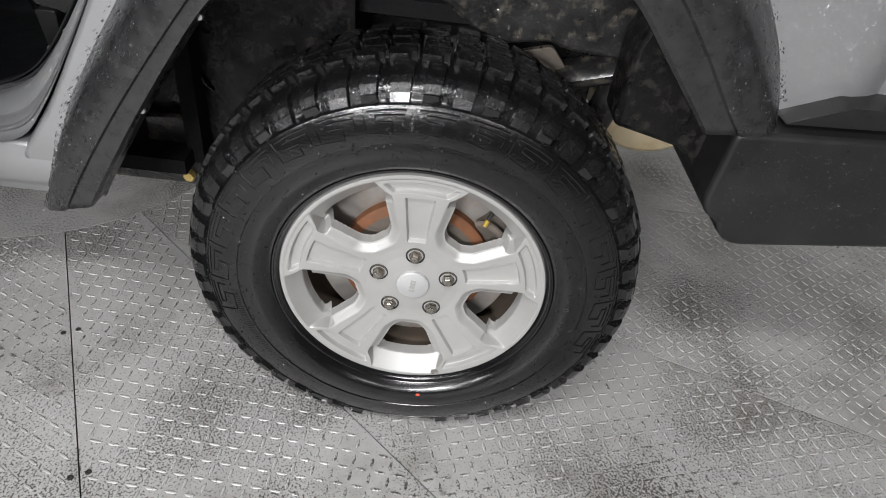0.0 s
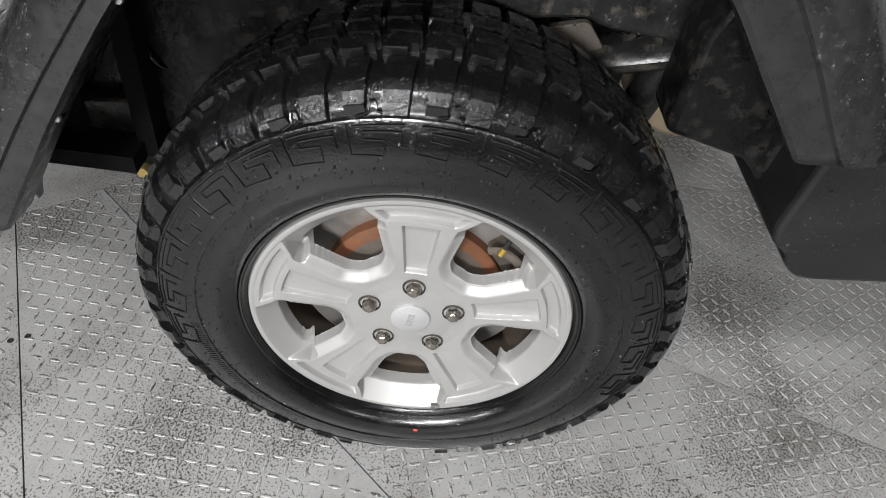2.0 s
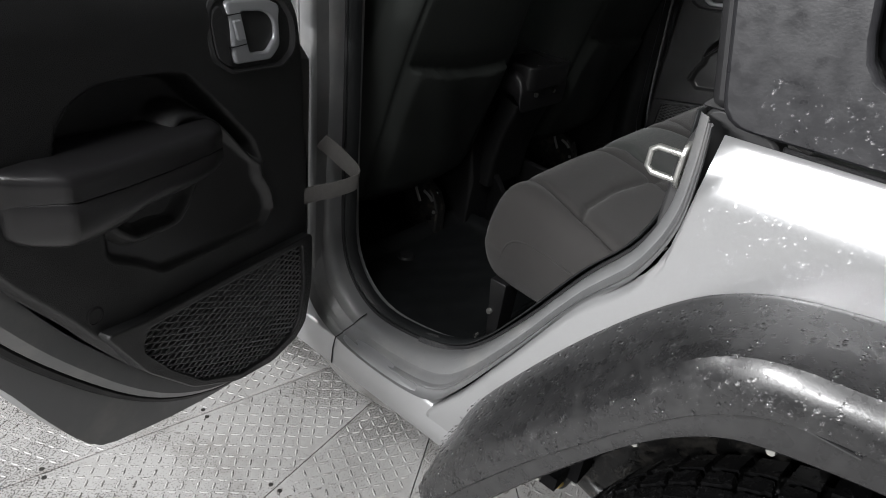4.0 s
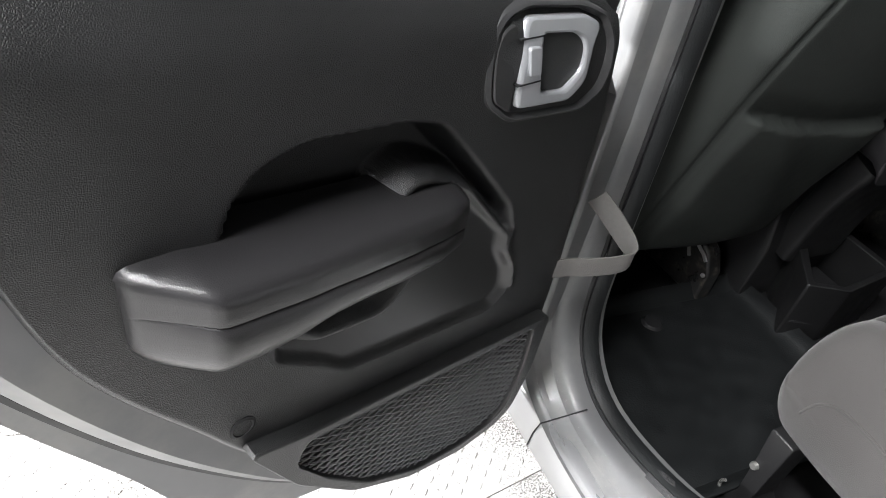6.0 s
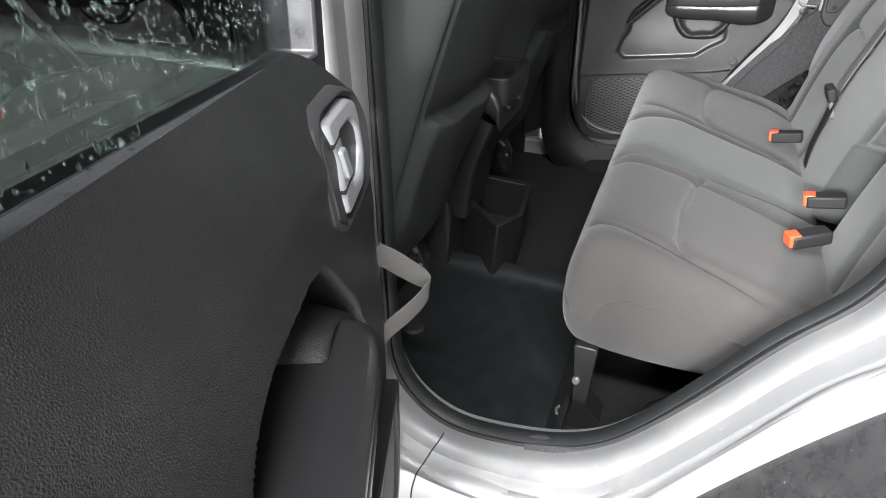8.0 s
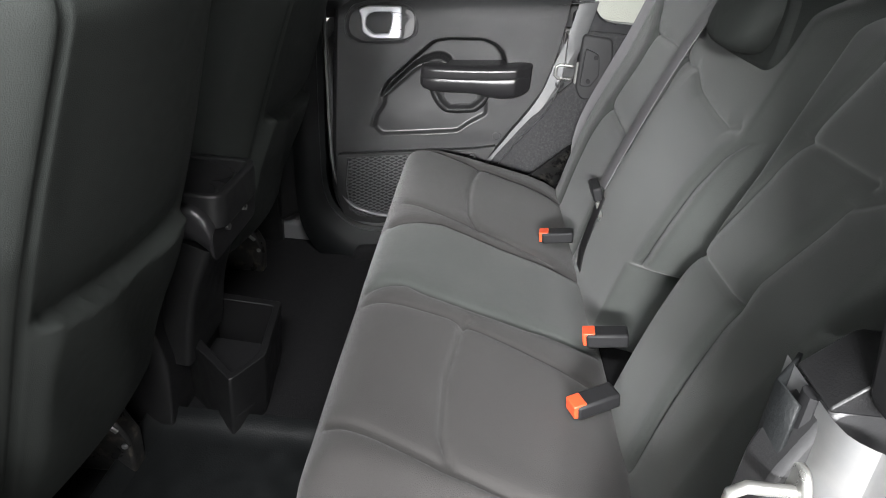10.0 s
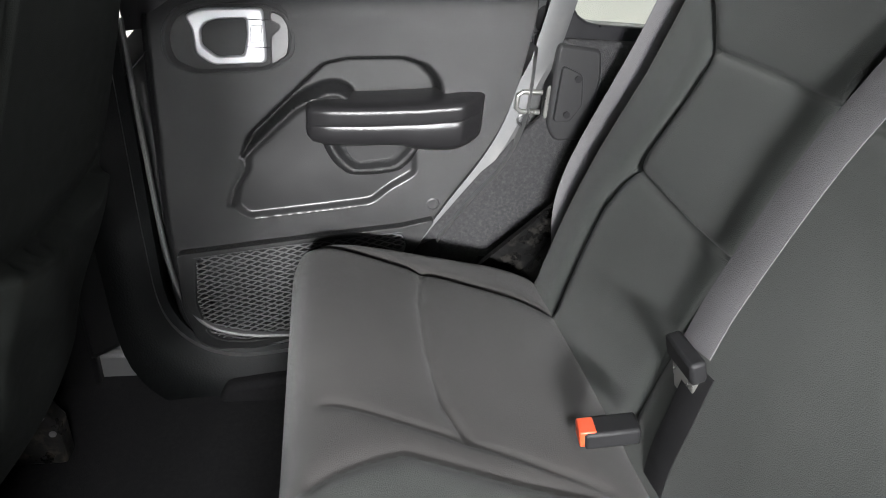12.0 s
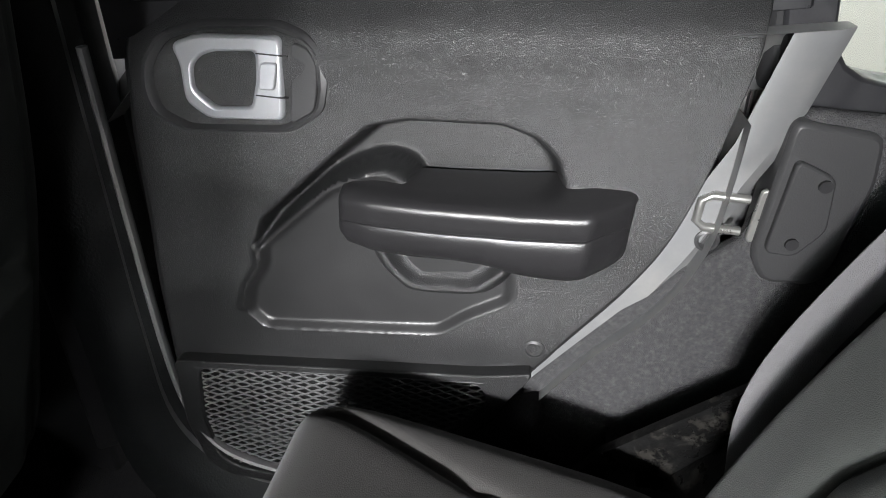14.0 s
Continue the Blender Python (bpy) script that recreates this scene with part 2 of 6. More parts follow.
def box(x0, x1, y0, y1, z0, z1, bm=None):
    bm = bm or bmesh.new()
    v = [bm.verts.new((x, y, z)) for x in (x0, x1) for y in (y0, y1) for z in (z0, z1)]
    for f in ((0, 1, 3, 2), (4, 6, 7, 5), (0, 4, 5, 1), (2, 3, 7, 6), (0, 2, 6, 4), (1, 5, 7, 3)):
        bm.faces.new([v[i] for i in f])
    return bm


def prism(poly, a, b, axis="y", bm=None, side=1):
    """A flat outline given as pairs, drawn out from a to b along an axis."""
    bm = bm or bmesh.new()

    def p3(p, d):
        return {"y": (p[0], d, p[1]), "z": (p[0], p[1], d), "x": (d, p[0], p[1])}[axis]
    lo = [bm.verts.new(p3(p, a)) for p in poly]
    hi = [bm.verts.new(p3(p, b)) for p in poly]
    n = len(poly)
    bm.faces.new(lo)
    bm.faces.new(hi[::-1])
    for i in range(n):
        bm.faces.new((lo[i], hi[i], hi[(i + 1) % n], lo[(i + 1) % n]))
    return bm


def ring_prism(outer, inner, a, b, axis="y"):
    """A frame between two outlines with the same number of corners, drawn out from a to b."""
    def p3(p, d):
        return {"y": (p[0], d, p[1]), "z": (p[0], p[1], d), "x": (d, p[0], p[1])}[axis]
    rows = [[p3(p, a) for p in outer], [p3(p, b) for p in outer], [p3(p, b) for p in inner], [p3(p, a) for p in inner]]
    return grid(rows, cu=True, cv=True)


def curve(pts, n, closed=False):
    """A smooth line through points, n of them, evenly spaced."""
    P = [Vector(p) for p in pts]
    m = len(P)
    fine = []
    for i in range(m if closed else m - 1):
        p0 = P[(i - 1) % m] if closed or i > 0 else P[0] * 2 - P[1]
        p1, p2 = P[i], P[(i + 1) % m]
        p3 = P[(i + 2) % m] if closed or i + 2 < m else P[-1] * 2 - P[-2]
        for k in range(16):
            t = k / 16
            fine.append(0.5 * (2 * p1 + (p2 - p0) * t + (2 * p0 - 5 * p1 + 4 * p2 - p3) * t * t + (3 * p1 - p0 - 3 * p2 + p3) * t ** 3))
    fine.append(P[0].copy() if closed else P[-1].copy())
    d = [0.0]
    for a, b in zip(fine, fine[1:]):
        d.append(d[-1] + (b - a).length)
    out, j = [], 0
    for i in range(n):
        s = d[-1] * i / (n if closed else n - 1)
        while j < len(d) - 2 and d[j + 1] < s:
            j += 1
        f = (s - d[j]) / max(1e-9, d[j + 1] - d[j])
        out.append(fine[j].lerp(fine[j + 1], min(1, f)))
    return out


def rounded(poly, r, k=4):
    """An outline with its corners rounded."""
    out, n = [], len(poly)
    for i in range(n):
        a, b, c = Vector(poly[i - 1]), Vector(poly[i]), Vector(poly[(i + 1) % n])
        u, v = (a - b), (c - b)
        q = min(r, u.length * 0.45, v.length * 0.45)
        p, s = b + u.normalized() * q, b + v.normalized() * q
        for j in range(k + 1):
            t = j / k
            out.append(tuple((1 - t) ** 2 * p + 2 * t * (1 - t) * b + t * t * s))
    return out


def sweep(pts, sec, up=(0, 0, 1), bm=None, closed=False):
    """A section (pairs) carried along points."""
    P = [Vector(p) for p in pts]
    up = Vector(up)
    rows = []
    for i, p in enumerate(P):
        t = (P[min(i + 1, len(P) - 1)] - P[max(i - 1, 0)])
        if closed:
            t = P[(i + 1) % len(P)] - P[i - 1]
        t.normalize()
        s = t.cross(up)
        s = s.normalized() if s.length > 1e-6 else Vector((1, 0, 0))
        w = s.cross(t)
        rows.append([p + s * a + w * b for a, b in sec])
    bm2 = grid(rows, cu=True, cv=closed, bm=bm)
    if not closed:
        bm2.verts.ensure_lookup_table()
        n = len(sec)
        m = len(rows) * n
        base = len(bm2.verts) - m
        bm2.faces.new([bm2.verts[base + i] for i in range(n)])
        bm2.faces.new([bm2.verts[base + m - n + i] for i in range(n)][::-1])
    return bm2


def circle(r, n=10):
    return [(r * math.cos(2 * math.pi * i / n), r * math.sin(2 * math.pi * i / n)) for i in range(n)]


def revolve(profile, n=96, cx=0.0, cz=0.0, bm=None, closed=False):
    """Pairs of radius and y, turned about the y axis."""
    rows = [[(cx + r * math.cos(2 * math.pi * i / n), y, cz + r * math.sin(2 * math.pi * i / n)) for r, y in profile] for i in range(n)]
    return grid(rows, cu=closed, cv=True, bm=bm)


def disc_y(x, y, z, r, h, n=16, bm=None, taper=0.8):
    """A small round stud that stands h out of a wall towards -y."""
    bm = bm or bmesh.new()
    rows = [[(x + q * math.cos(2 * math.pi * i / n), yy, z + q * math.sin(2 * math.pi * i / n)) for i in range(n)]
            for q, yy in ((r, y), (r, y - h * 0.5), (r * taper, y - h))]
    grid(rows, cu=True, bm=bm)
    bm.verts.ensure_lookup_table()
    bm.faces.new([bm.verts[len(bm.verts) - n + i] for i in range(n)])
    return bm


def sstep(a, b, x):
    t = min(1.0, max(0.0, (x - a) / (b - a)))
    return t * t * (3 - 2 * t)


def inside(poly, x, y):
    """Signed distance to an outline, positive inside; far outside it is only bounded."""
    xs, ys = [p[0] for p in poly], [p[1] for p in poly]
    if x < min(xs) - 0.03 or x > max(xs) + 0.03 or y < min(ys) - 0.03 or y > max(ys) + 0.03:
        return -0.03
    best, odd, n = 1e9, False, len(poly)
    for i in range(n):
        x0, y0 = poly[i]
        x1, y1 = poly[(i + 1) % n]
        dx, dy = x1 - x0, y1 - y0
        t = min(1, max(0, ((x - x0) * dx + (y - y0) * dy) / (dx * dx + dy * dy + 1e-12)))
        best = min(best, (x - x0 - t * dx) ** 2 + (y - y0 - t * dy) ** 2)
        if (y0 > y) != (y1 > y) and x < x0 + (y - y0) / (y1 - y0) * dx:
            odd = not odd
    return math.sqrt(best) if odd else -math.sqrt(best)


def lane(pts, x, y):
    """Distance to an open line of pairs."""
    best = 1e9
    for (x0, y0), (x1, y1) in zip(pts, pts[1:]):
        dx, dy = x1 - x0, y1 - y0
        t = min(1, max(0, ((x - x0) * dx + (y - y0) * dy) / (dx * dx + dy * dy + 1e-12)))
        best = min(best, (x - x0 - t * dx) ** 2 + (y - y0 - t * dy) ** 2)
    return math.sqrt(best)


MID = 0.92          # the car's middle line


def flip(bm):
    """The same on the car's other side."""
    for v in bm.verts:
        v.co.y = 2 * MID - v.co.y
    return bm

# ---------------------------------------------------------------- the hall
HX0, HX1, HY0, HY1 = -7.0, 5.0, SOUTH, 6.5


def hall():
    for name, b in (("wall_north", (HX0, HX1, HY1, HY1 + 0.2, 0, CEIL)), ("wall_south", (HX0, HX1, HY0 - 0.2, HY0, 0, CEIL)),
                    ("wall_west", (HX0 - 0.2, HX0, HY0 - 0.2, HY1 + 0.2, 0, CEIL)), ("wall_east", (HX1, HX1 + 0.2, HY0 - 0.2, HY1 + 0.2, 0, CEIL))):
        w = part(name, box(*b), WALL if name == "wall_north" else WALL_GREY, smooth=False)
        tagged(w, "plain cream painted hall wall" if name == "wall_north" else "plain dark grey hall wall", "wall", kind="structure")
    c = part("ceiling", box(HX0 - 0.2, HX1 + 0.2, HY0 - 0.2, HY1 + 0.2, CEIL, CEIL + 0.15), CEILING, smooth=False)
    tagged(c, "dark painted hall ceiling", "ceiling", kind="structure")
    # housings of the added panels, out of view
    for lx, lz, _, lw, lh in ADDED_WALL_LAMPS:
        t = thing("added_wall_light", "white light panel added on the unseen hall wall", "light", (lx, SOUTH, lz), group="wall lights")
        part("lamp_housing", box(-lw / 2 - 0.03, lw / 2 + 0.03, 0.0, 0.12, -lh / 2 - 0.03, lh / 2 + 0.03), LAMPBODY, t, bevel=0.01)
    for lx, ly, lz, _ in LAMPS:
        t = thing("ceiling_light", "white fluorescent ceiling light over the car", "light", (lx, ly, lz), group="ceiling lights")
        part("lamp_housing", box(-0.8, 0.8, -0.19, 0.19, 0.0, 0.10), LAMPBODY, t, bevel=0.01)
        for dx in (-0.6, 0.6):
            part("hanger_rod", box(dx - 0.008, dx + 0.008, -0.008, 0.008, 0.10, CEIL - lz + 0.001), LAMPBODY, t)


hall()

# ---------------------------------------------------------------- turntable floor
TX, TY = -1.22, 1.01        # the table's middle
SECTORS = [radians(-21.5 + 20 * k) for k in range(18)]
R_DISC, R_TABLE = 0.563, 3.1


def polar(r, a, z=0.0):
    return (TX + r * math.cos(a), TY + r * math.sin(a), z)


def build_floor():
    f = part("floor", box(HX0, HX1, HY0, HY1, -0.12, -0.0105), PLATE, smooth=False)
    tagged(f, "grey painted steel checker plate turntable floor", "floor", kind="structure")
    gap = 0.0014

    def wedge(r0, r1):
        bm = bmesh.new()
        n = 8
        lo, hi = [], []
        for r, arr in ((r0, lo), (r1, hi)):
            for i in range(n + 1):
                a = radians(20) * i / n
                da = gap / r * (1 - 2 * i / n)
                arr.append((r * math.cos(a + da), r * math.sin(a + da)))
        prism(lo + hi[::-1], -0.012, 0.0, "z", bm)
        return bm
    first = None
    for a in SECTORS:
        if first is None:
            p = part("plate", wedge(R_DISC + gap, R_TABLE), PLATE, f, smooth=False)
            first = p.data
        else:
            p = new("plate", first)
            p.parent = f
        p.matrix_world = pose(TX, TY, 0, 0, 0, math.degrees(a))
    bm = bmesh.new()
    prism([(R_DISC * math.cos(2 * math.pi * i / 64), R_DISC * math.sin(2 * math.pi * i / 64)) for i in range(64)], -0.012, 0.0, "z", bm)
    p = part("plate", bm, PLATE, f, smooth=False)
    p.matrix_world = pose(TX, TY, 0)
    bm = bmesh.new()
    prism([(3.08 * math.cos(2 * math.pi * i / 96), 3.08 * math.sin(2 * math.pi * i / 96)) for i in range(96)], -0.0115, -0.0085, "z", bm)
    part("table_bed", bm, BOLT, f, "dark bed under the plates", smooth=False).matrix_world = pose(TX, TY, 0)
    # bolts beside the joints
    data = {}
    for a in SECTORS[:5] + SECTORS[12:]:
        for r, dark in ((0.955, 1), (1.345, 1), (1.75, 0), (2.22, 0), (2.7, 0)):
            for s in (-1, 1):
                x, y, _ = polar(r, a + s * 0.015 / r)
                key = dark
                if key not in data:
                    bm = bmesh.new()
                    k = 10
                    rr = [[(q * math.cos(2 * math.pi * i / k), q * math.sin(2 * math.pi * i / k), z) for i in range(k)] for q, z in ((0.0062, 0.0), (0.0058, 0.0012), (0.0028, 0.0016), (0.0024, 0.0003))]
                    grid(rr, cu=True, bm=bm)
                    bm.verts.ensure_lookup_table()
                    bm.faces.new([bm.verts[len(bm.verts) - k + i] for i in range(k)])
                    o = part("bolt", bm, BOLT if dark else BOLT2, f)
                    data[key] = o.data
                else:
                    o = new("bolt", data[key])
                    o.parent = f
                o.matrix_world = pose(x, y, 0.0005)
    return f


FLOOR = build_floor()

# raised bars of the checker plate
LUG_PITCH = 0.0262


def checker_bars():
    v, fc = [], []
    rng = random.Random(3)

    def bar(x, y, ang):
        c, s = math.cos(ang), math.sin(ang)
        L, W, h = 0.0126, 0.0035, 0.0017
        ring = [(-L, 0), (-L * 0.55, -W), (L * 0.55, -W), (L, 0), (L * 0.55, W), (-L * 0.55, W)]
        b = len(v)
        for k, (q, z) in enumerate(((1.0, -0.0005), (0.62, h))):
            for a, d in ring:
                a2, d2 = a * (0.75 if k else 1), d * (0.4 if k else 1)
                v.append((x + a2 * c - d2 * s, y + a2 * s + d2 * c, z))
        for i in range(6):
            j = (i + 1) % 6
            fc.append((b + i, b + j, b + 6 + j, b + 6 + i))
        fc.append(tuple(b + 6 + i for i in range(6)))
    for k, a0 in enumerate(SECTORS):
        am = a0 + radians(10)
        mx, my, _ = polar(1.8, am)
        if not (-2.6 < mx < 2.4 and my < 2.6):
            continue
        turn = am + radians(2)
        c, s = math.cos(turn), math.sin(turn)
        n = int(R_TABLE / LUG_PITCH) + 2
        for i in range(-2, n):
            for j in range(-30, 31):
                lx, ly = i * LUG_PITCH, j * LUG_PITCH
                r = math.hypot(lx, ly)
                if not R_DISC + 0.012 < r < 3.0:
                    continue
                if abs(math.atan2(ly, lx) + radians(2)) > radians(10) - 0.012 / r:
                    continue
                x, y = TX + lx * c - ly * s, TY + lx * s + ly * c
                if x < -2.3 or x > 1.75 or y > 1.6:
                    continue
                bar(x, y, turn + radians(45 if (i + j) % 2 else -45) + rng.uniform(-0.03, 0.03))
    me = bpy.data.meshes.new("checker_bars")
    me.from_pydata(v, [], fc)
    me.materials.append(PLATE)
    o = new("checker_bars", me)
    o.parent = FLOOR
    tagged(o, "raised lens-shaped bars of the checker plate", kind="stuff")


checker_bars()

# ---------------------------------------------------------------- car body
CAR = thing("car", "wet silver four-door off-road car with black wheel flares", "car", (0, 0, 0))

BELT = 1.144
DOOR_EDGE = [(-0.700, 0.500), (-0.655, 0.560), (-0.613, 0.621), (-0.540, 0.745), (-0.466, 0.871), (-0.405, 0.940), (-0.374, 1.005), (-0.366, 1.075), (-0.368, 1.144)]
FL_BODY = [(-0.640, 0.470), (-0.600, 0.585), (-0.553, 0.669), (-0.463, 0.804), (-0.373, 0.916), (-0.294, 0.983), (-0.198, 1.017), (-0.007, 1.040), (0.207, 1.044), (0.330, 1.012), (0.420, 0.945), (0.490, 0.850), (0.530, 0.765)]
FL_SHOULDER = [(-0.600, 0.480), (-0.543, 0.600), (-0.451, 0.733), (-0.347, 0.873), (-0.284, 0.958), (-0.224, 0.996), (-0.137, 1.010), (0.055, 1.027), (0.192, 1.020), (0.290, 0.978), (0.368, 0.905), (0.440, 0.815), (0.478, 0.755)]
FL_CREASE = [(-0.560, 0.490), (-0.500, 0.590), (-0.408, 0.725), (-0.289, 0.880), (-0.232, 0.932), (-0.186, 0.955), (-0.100, 0.968), (-0.037, 0.976), (0.190, 0.984), (0.265, 0.945), (0.335, 0.870), (0.400, 0.785), (0.430, 0.750)]
FL_LIP = [(-0.520, 0.498), (-0.470, 0.580), (-0.400, 0.692), (-0.307, 0.826), (-0.241, 0.890), (-0.186, 0.914), (-0.085, 0.934), (-0.008, 0.938), (0.089, 0.944), (0.185, 0.940), (0.240, 0.908), (0.310, 0.830), (0.384, 0.745)]


def interp(pts, x):
    for (x0, z0), (x1, z1) in zip(pts, pts[1:]):
        if x0 <= x <= x1:
            return z0 + (z1 - z0) * (x - x0) / max(1e-9, x1 - x0)
    return pts[0][1] if x < pts[0][0] else pts[-1][1]


def quarter_panel():
    edge = [(p.x, p.y) for p in (v.to_2d() for v in curve([(x, z, 0) for x, z in DOOR_EDGE], 40))]
    edge = sorted(edge)
    xs = [-0.698 + i * (0.334) / 34 for i in range(35)] + [-0.364 + i * (0.72 + 0.364) / 40 for i in range(1, 41)]
    rows = []
    for x in xs:
        top = BELT + 0.012 * (x + 0.364) if x > -0.366 else min(BELT, interp(edge, x))
        if x < -0.62:
            bot = 0.435
        elif x < 0.53:
            bot = interp(FL_BODY, x) - 0.03
        else:
            bot = 0.70
        col = []
        for k in range(13):
            z = bot + (top - bot) * (k / 12) ** 0.85
            y = 0.132 + 0.020 * sstep(1.075, 1.15, z) + 0.012 * sstep(0.55, 0.42, z)
            edge_d = top - z
            if x < -0.40:
                y += 0.010 * sstep(0.012, 0.0, edge_d)
            if x > 0.62:
                y += 0.05 * ((x - 0.62) / 0.10) ** 2
            col.append((x, y, z))
        rows.append(col)
    return grid(rows)


def flare_skin():
    n = 72
    B, S, C, L = ([(p.x, p.y) for p in curve([(x, z, 0) for x, z in q], n)] for q in (FL_BODY, FL_SHOULDER, FL_CREASE, FL_LIP))
    rows = []
    for i in range(n):
        (bx, bz), (sx, sz), (cx, cz), (lx, lz) = B[i], S[i], C[i], L[i]

        def between(a, b, t):
            return (a[0] + (b[0] - a[0]) * t, a[1] + (b[1] - a[1]) * t)
        b, s, c, l = (bx, bz), (sx, sz), (cx, cz), (lx, lz)
        row = [(b[0], 0.142, b[1])]
        for t, y in ((0.10, 0.120), (0.45, 0.075), (0.80, 0.030), (1.0, 0.012)):
            q = between(b, s, t)
            row.append((q[0], y, q[1]))
        for t, y in ((0.3, 0.002), (0.8, -0.003), (0.97, -0.003)):
            q = between(s, c, t)
            row.append((q[0], y, q[1]))
        for t, y in ((0.05, 0.002), (0.5, 0.001), (0.9, 0.002), (1.0, 0.006)):
            q = between(c, l, t)
            row.append((q[0], y, q[1]))
        row.append((l[0] * 0.99, 0.05, l[1] + 0.004))
        rows.append(row)
    return grid(rows)


def arch_liner():
    rows = []
    n = 40
    L = [(p.x, p.y) for p in curve([(x, z, 0) for x, z in FL_LIP], n)]
    for x, z in L:
        ox, oz = x - (-0.03), z - 0.45
        k = 1.05
        rows.append([(x, 0.05, z + 0.002), (-0.03 + ox * k, 0.10, 0.45 + oz * k), (-0.03 + ox * 1.08, 0.30, 0.45 + oz * 1.06), (-0.03 + ox * 1.08, 0.60, 0.45 + oz * 1.03)])
    bm = grid(rows)
    return bm


def studs(group_parent):
    first = None
    for x, z in ((-0.409, 0.676), (-0.308, 0.822), (-0.187, 0.908), (-0.008, 0.935), (0.183, 0.943), (0.313, 0.848)):
        bm = disc_y(0, 0, 0, 0.0055, 0.004, 10)
        if first is None:
            o = part("clip_stud", bm, STEEL, group_parent, "small pale round push-in clip")
            first = o.data
        else:
            bm.free()
            o = new("clip_stud", first)
            o.parent = group_parent
        o.location = (x, 0.012, z)


OPEN_OUT = [(-1.120, 1.30), (-1.105, 1.00), (-1.085, 0.75), (-1.065, 0.62), (-1.020, 0.545), (-0.930, 0.510), (-0.800, 0.505), (-0.700, 0.525), (-0.640, 0.590), (-0.560, 0.715), (-0.475, 0.855), (-0.408, 0.940), (-0.376, 1.02), (-0.372, 1.09), (-0.376, 1.152)]
OPEN_IN = [(-1.060, 1.30), (-1.052, 1.00), (-1.046, 0.80), (-1.034, 0.66), (-0.990, 0.585), (-0.915, 0.550), (-0.800, 0.560), (-0.715, 0.590), (-0.655, 0.640), (-0.580, 0.740), (-0.500, 0.865), (-0.440, 0.945), (-0.412, 1.02), (-0.408, 1.09), (-0.410, 1.152)]


JAMB_STEP = ((0, 0.134), (0.03, 0.143), (0.10, 0.149), (0.18, 0.152), (0.21, 0.149), (0.25, 0.148), (0.28, 0.150), (0.31, 0.158), (0.42, 0.164), (0.47, 0.171), (0.52, 0.1735), (0.58, 0.174), (0.80, 0.180), (0.92, 0.186), (0.985, 0.196), (1.0, 0.206), (1.0, 0.262))


def jamb():
    """The painted step round the rear door opening."""
    n = 90
    A = curve([(x, z, 0) for x, z in OPEN_OUT], n)
    B = curve([(x, z, 0) for x, z in OPEN_IN], n)
    rows = []
    for a, b in zip(A, B):
        row = []
        for t, y in JAMB_STEP:
            q = a.lerp(b, t)
            row.append((q.x, y, q.y))
        rows.append(row)
    return grid(rows)


def seal_line(y, k, r, last):
    n = 90
    A = curve([(x, z, 0) for x, z in OPEN_OUT], n)
    B = curve([(x, z, 0) for x, z in OPEN_IN], n)
    pts = [(a.lerp(b, k).x, y, a.lerp(b, k).y) for a, b in zip(A, B)][:last]
    return sweep(pts, [(p, q * 1.6) for p, q in circle(r, 8)], (0, 1, 0))


def rocker():
    """Silver sill under the doors, with its lower lip."""
    sec = [(0.152, 0.520), (0.140, 0.512), (0.134, 0.480), (0.136, 0.440), (0.146, 0.424), (0.160, 0.415), (0.168, 0.400), (0.172, 0.388), (0.190, 0.388), (0.205, 0.420), (0.212, 0.480), (0.212, 0.520), (0.200, 0.528)]
    xs = [-2.30, -1.12, -1.0, -0.86, -0.72, -0.60]
    return loft([[(x, y, z) for y, z in sec] for x in xs])


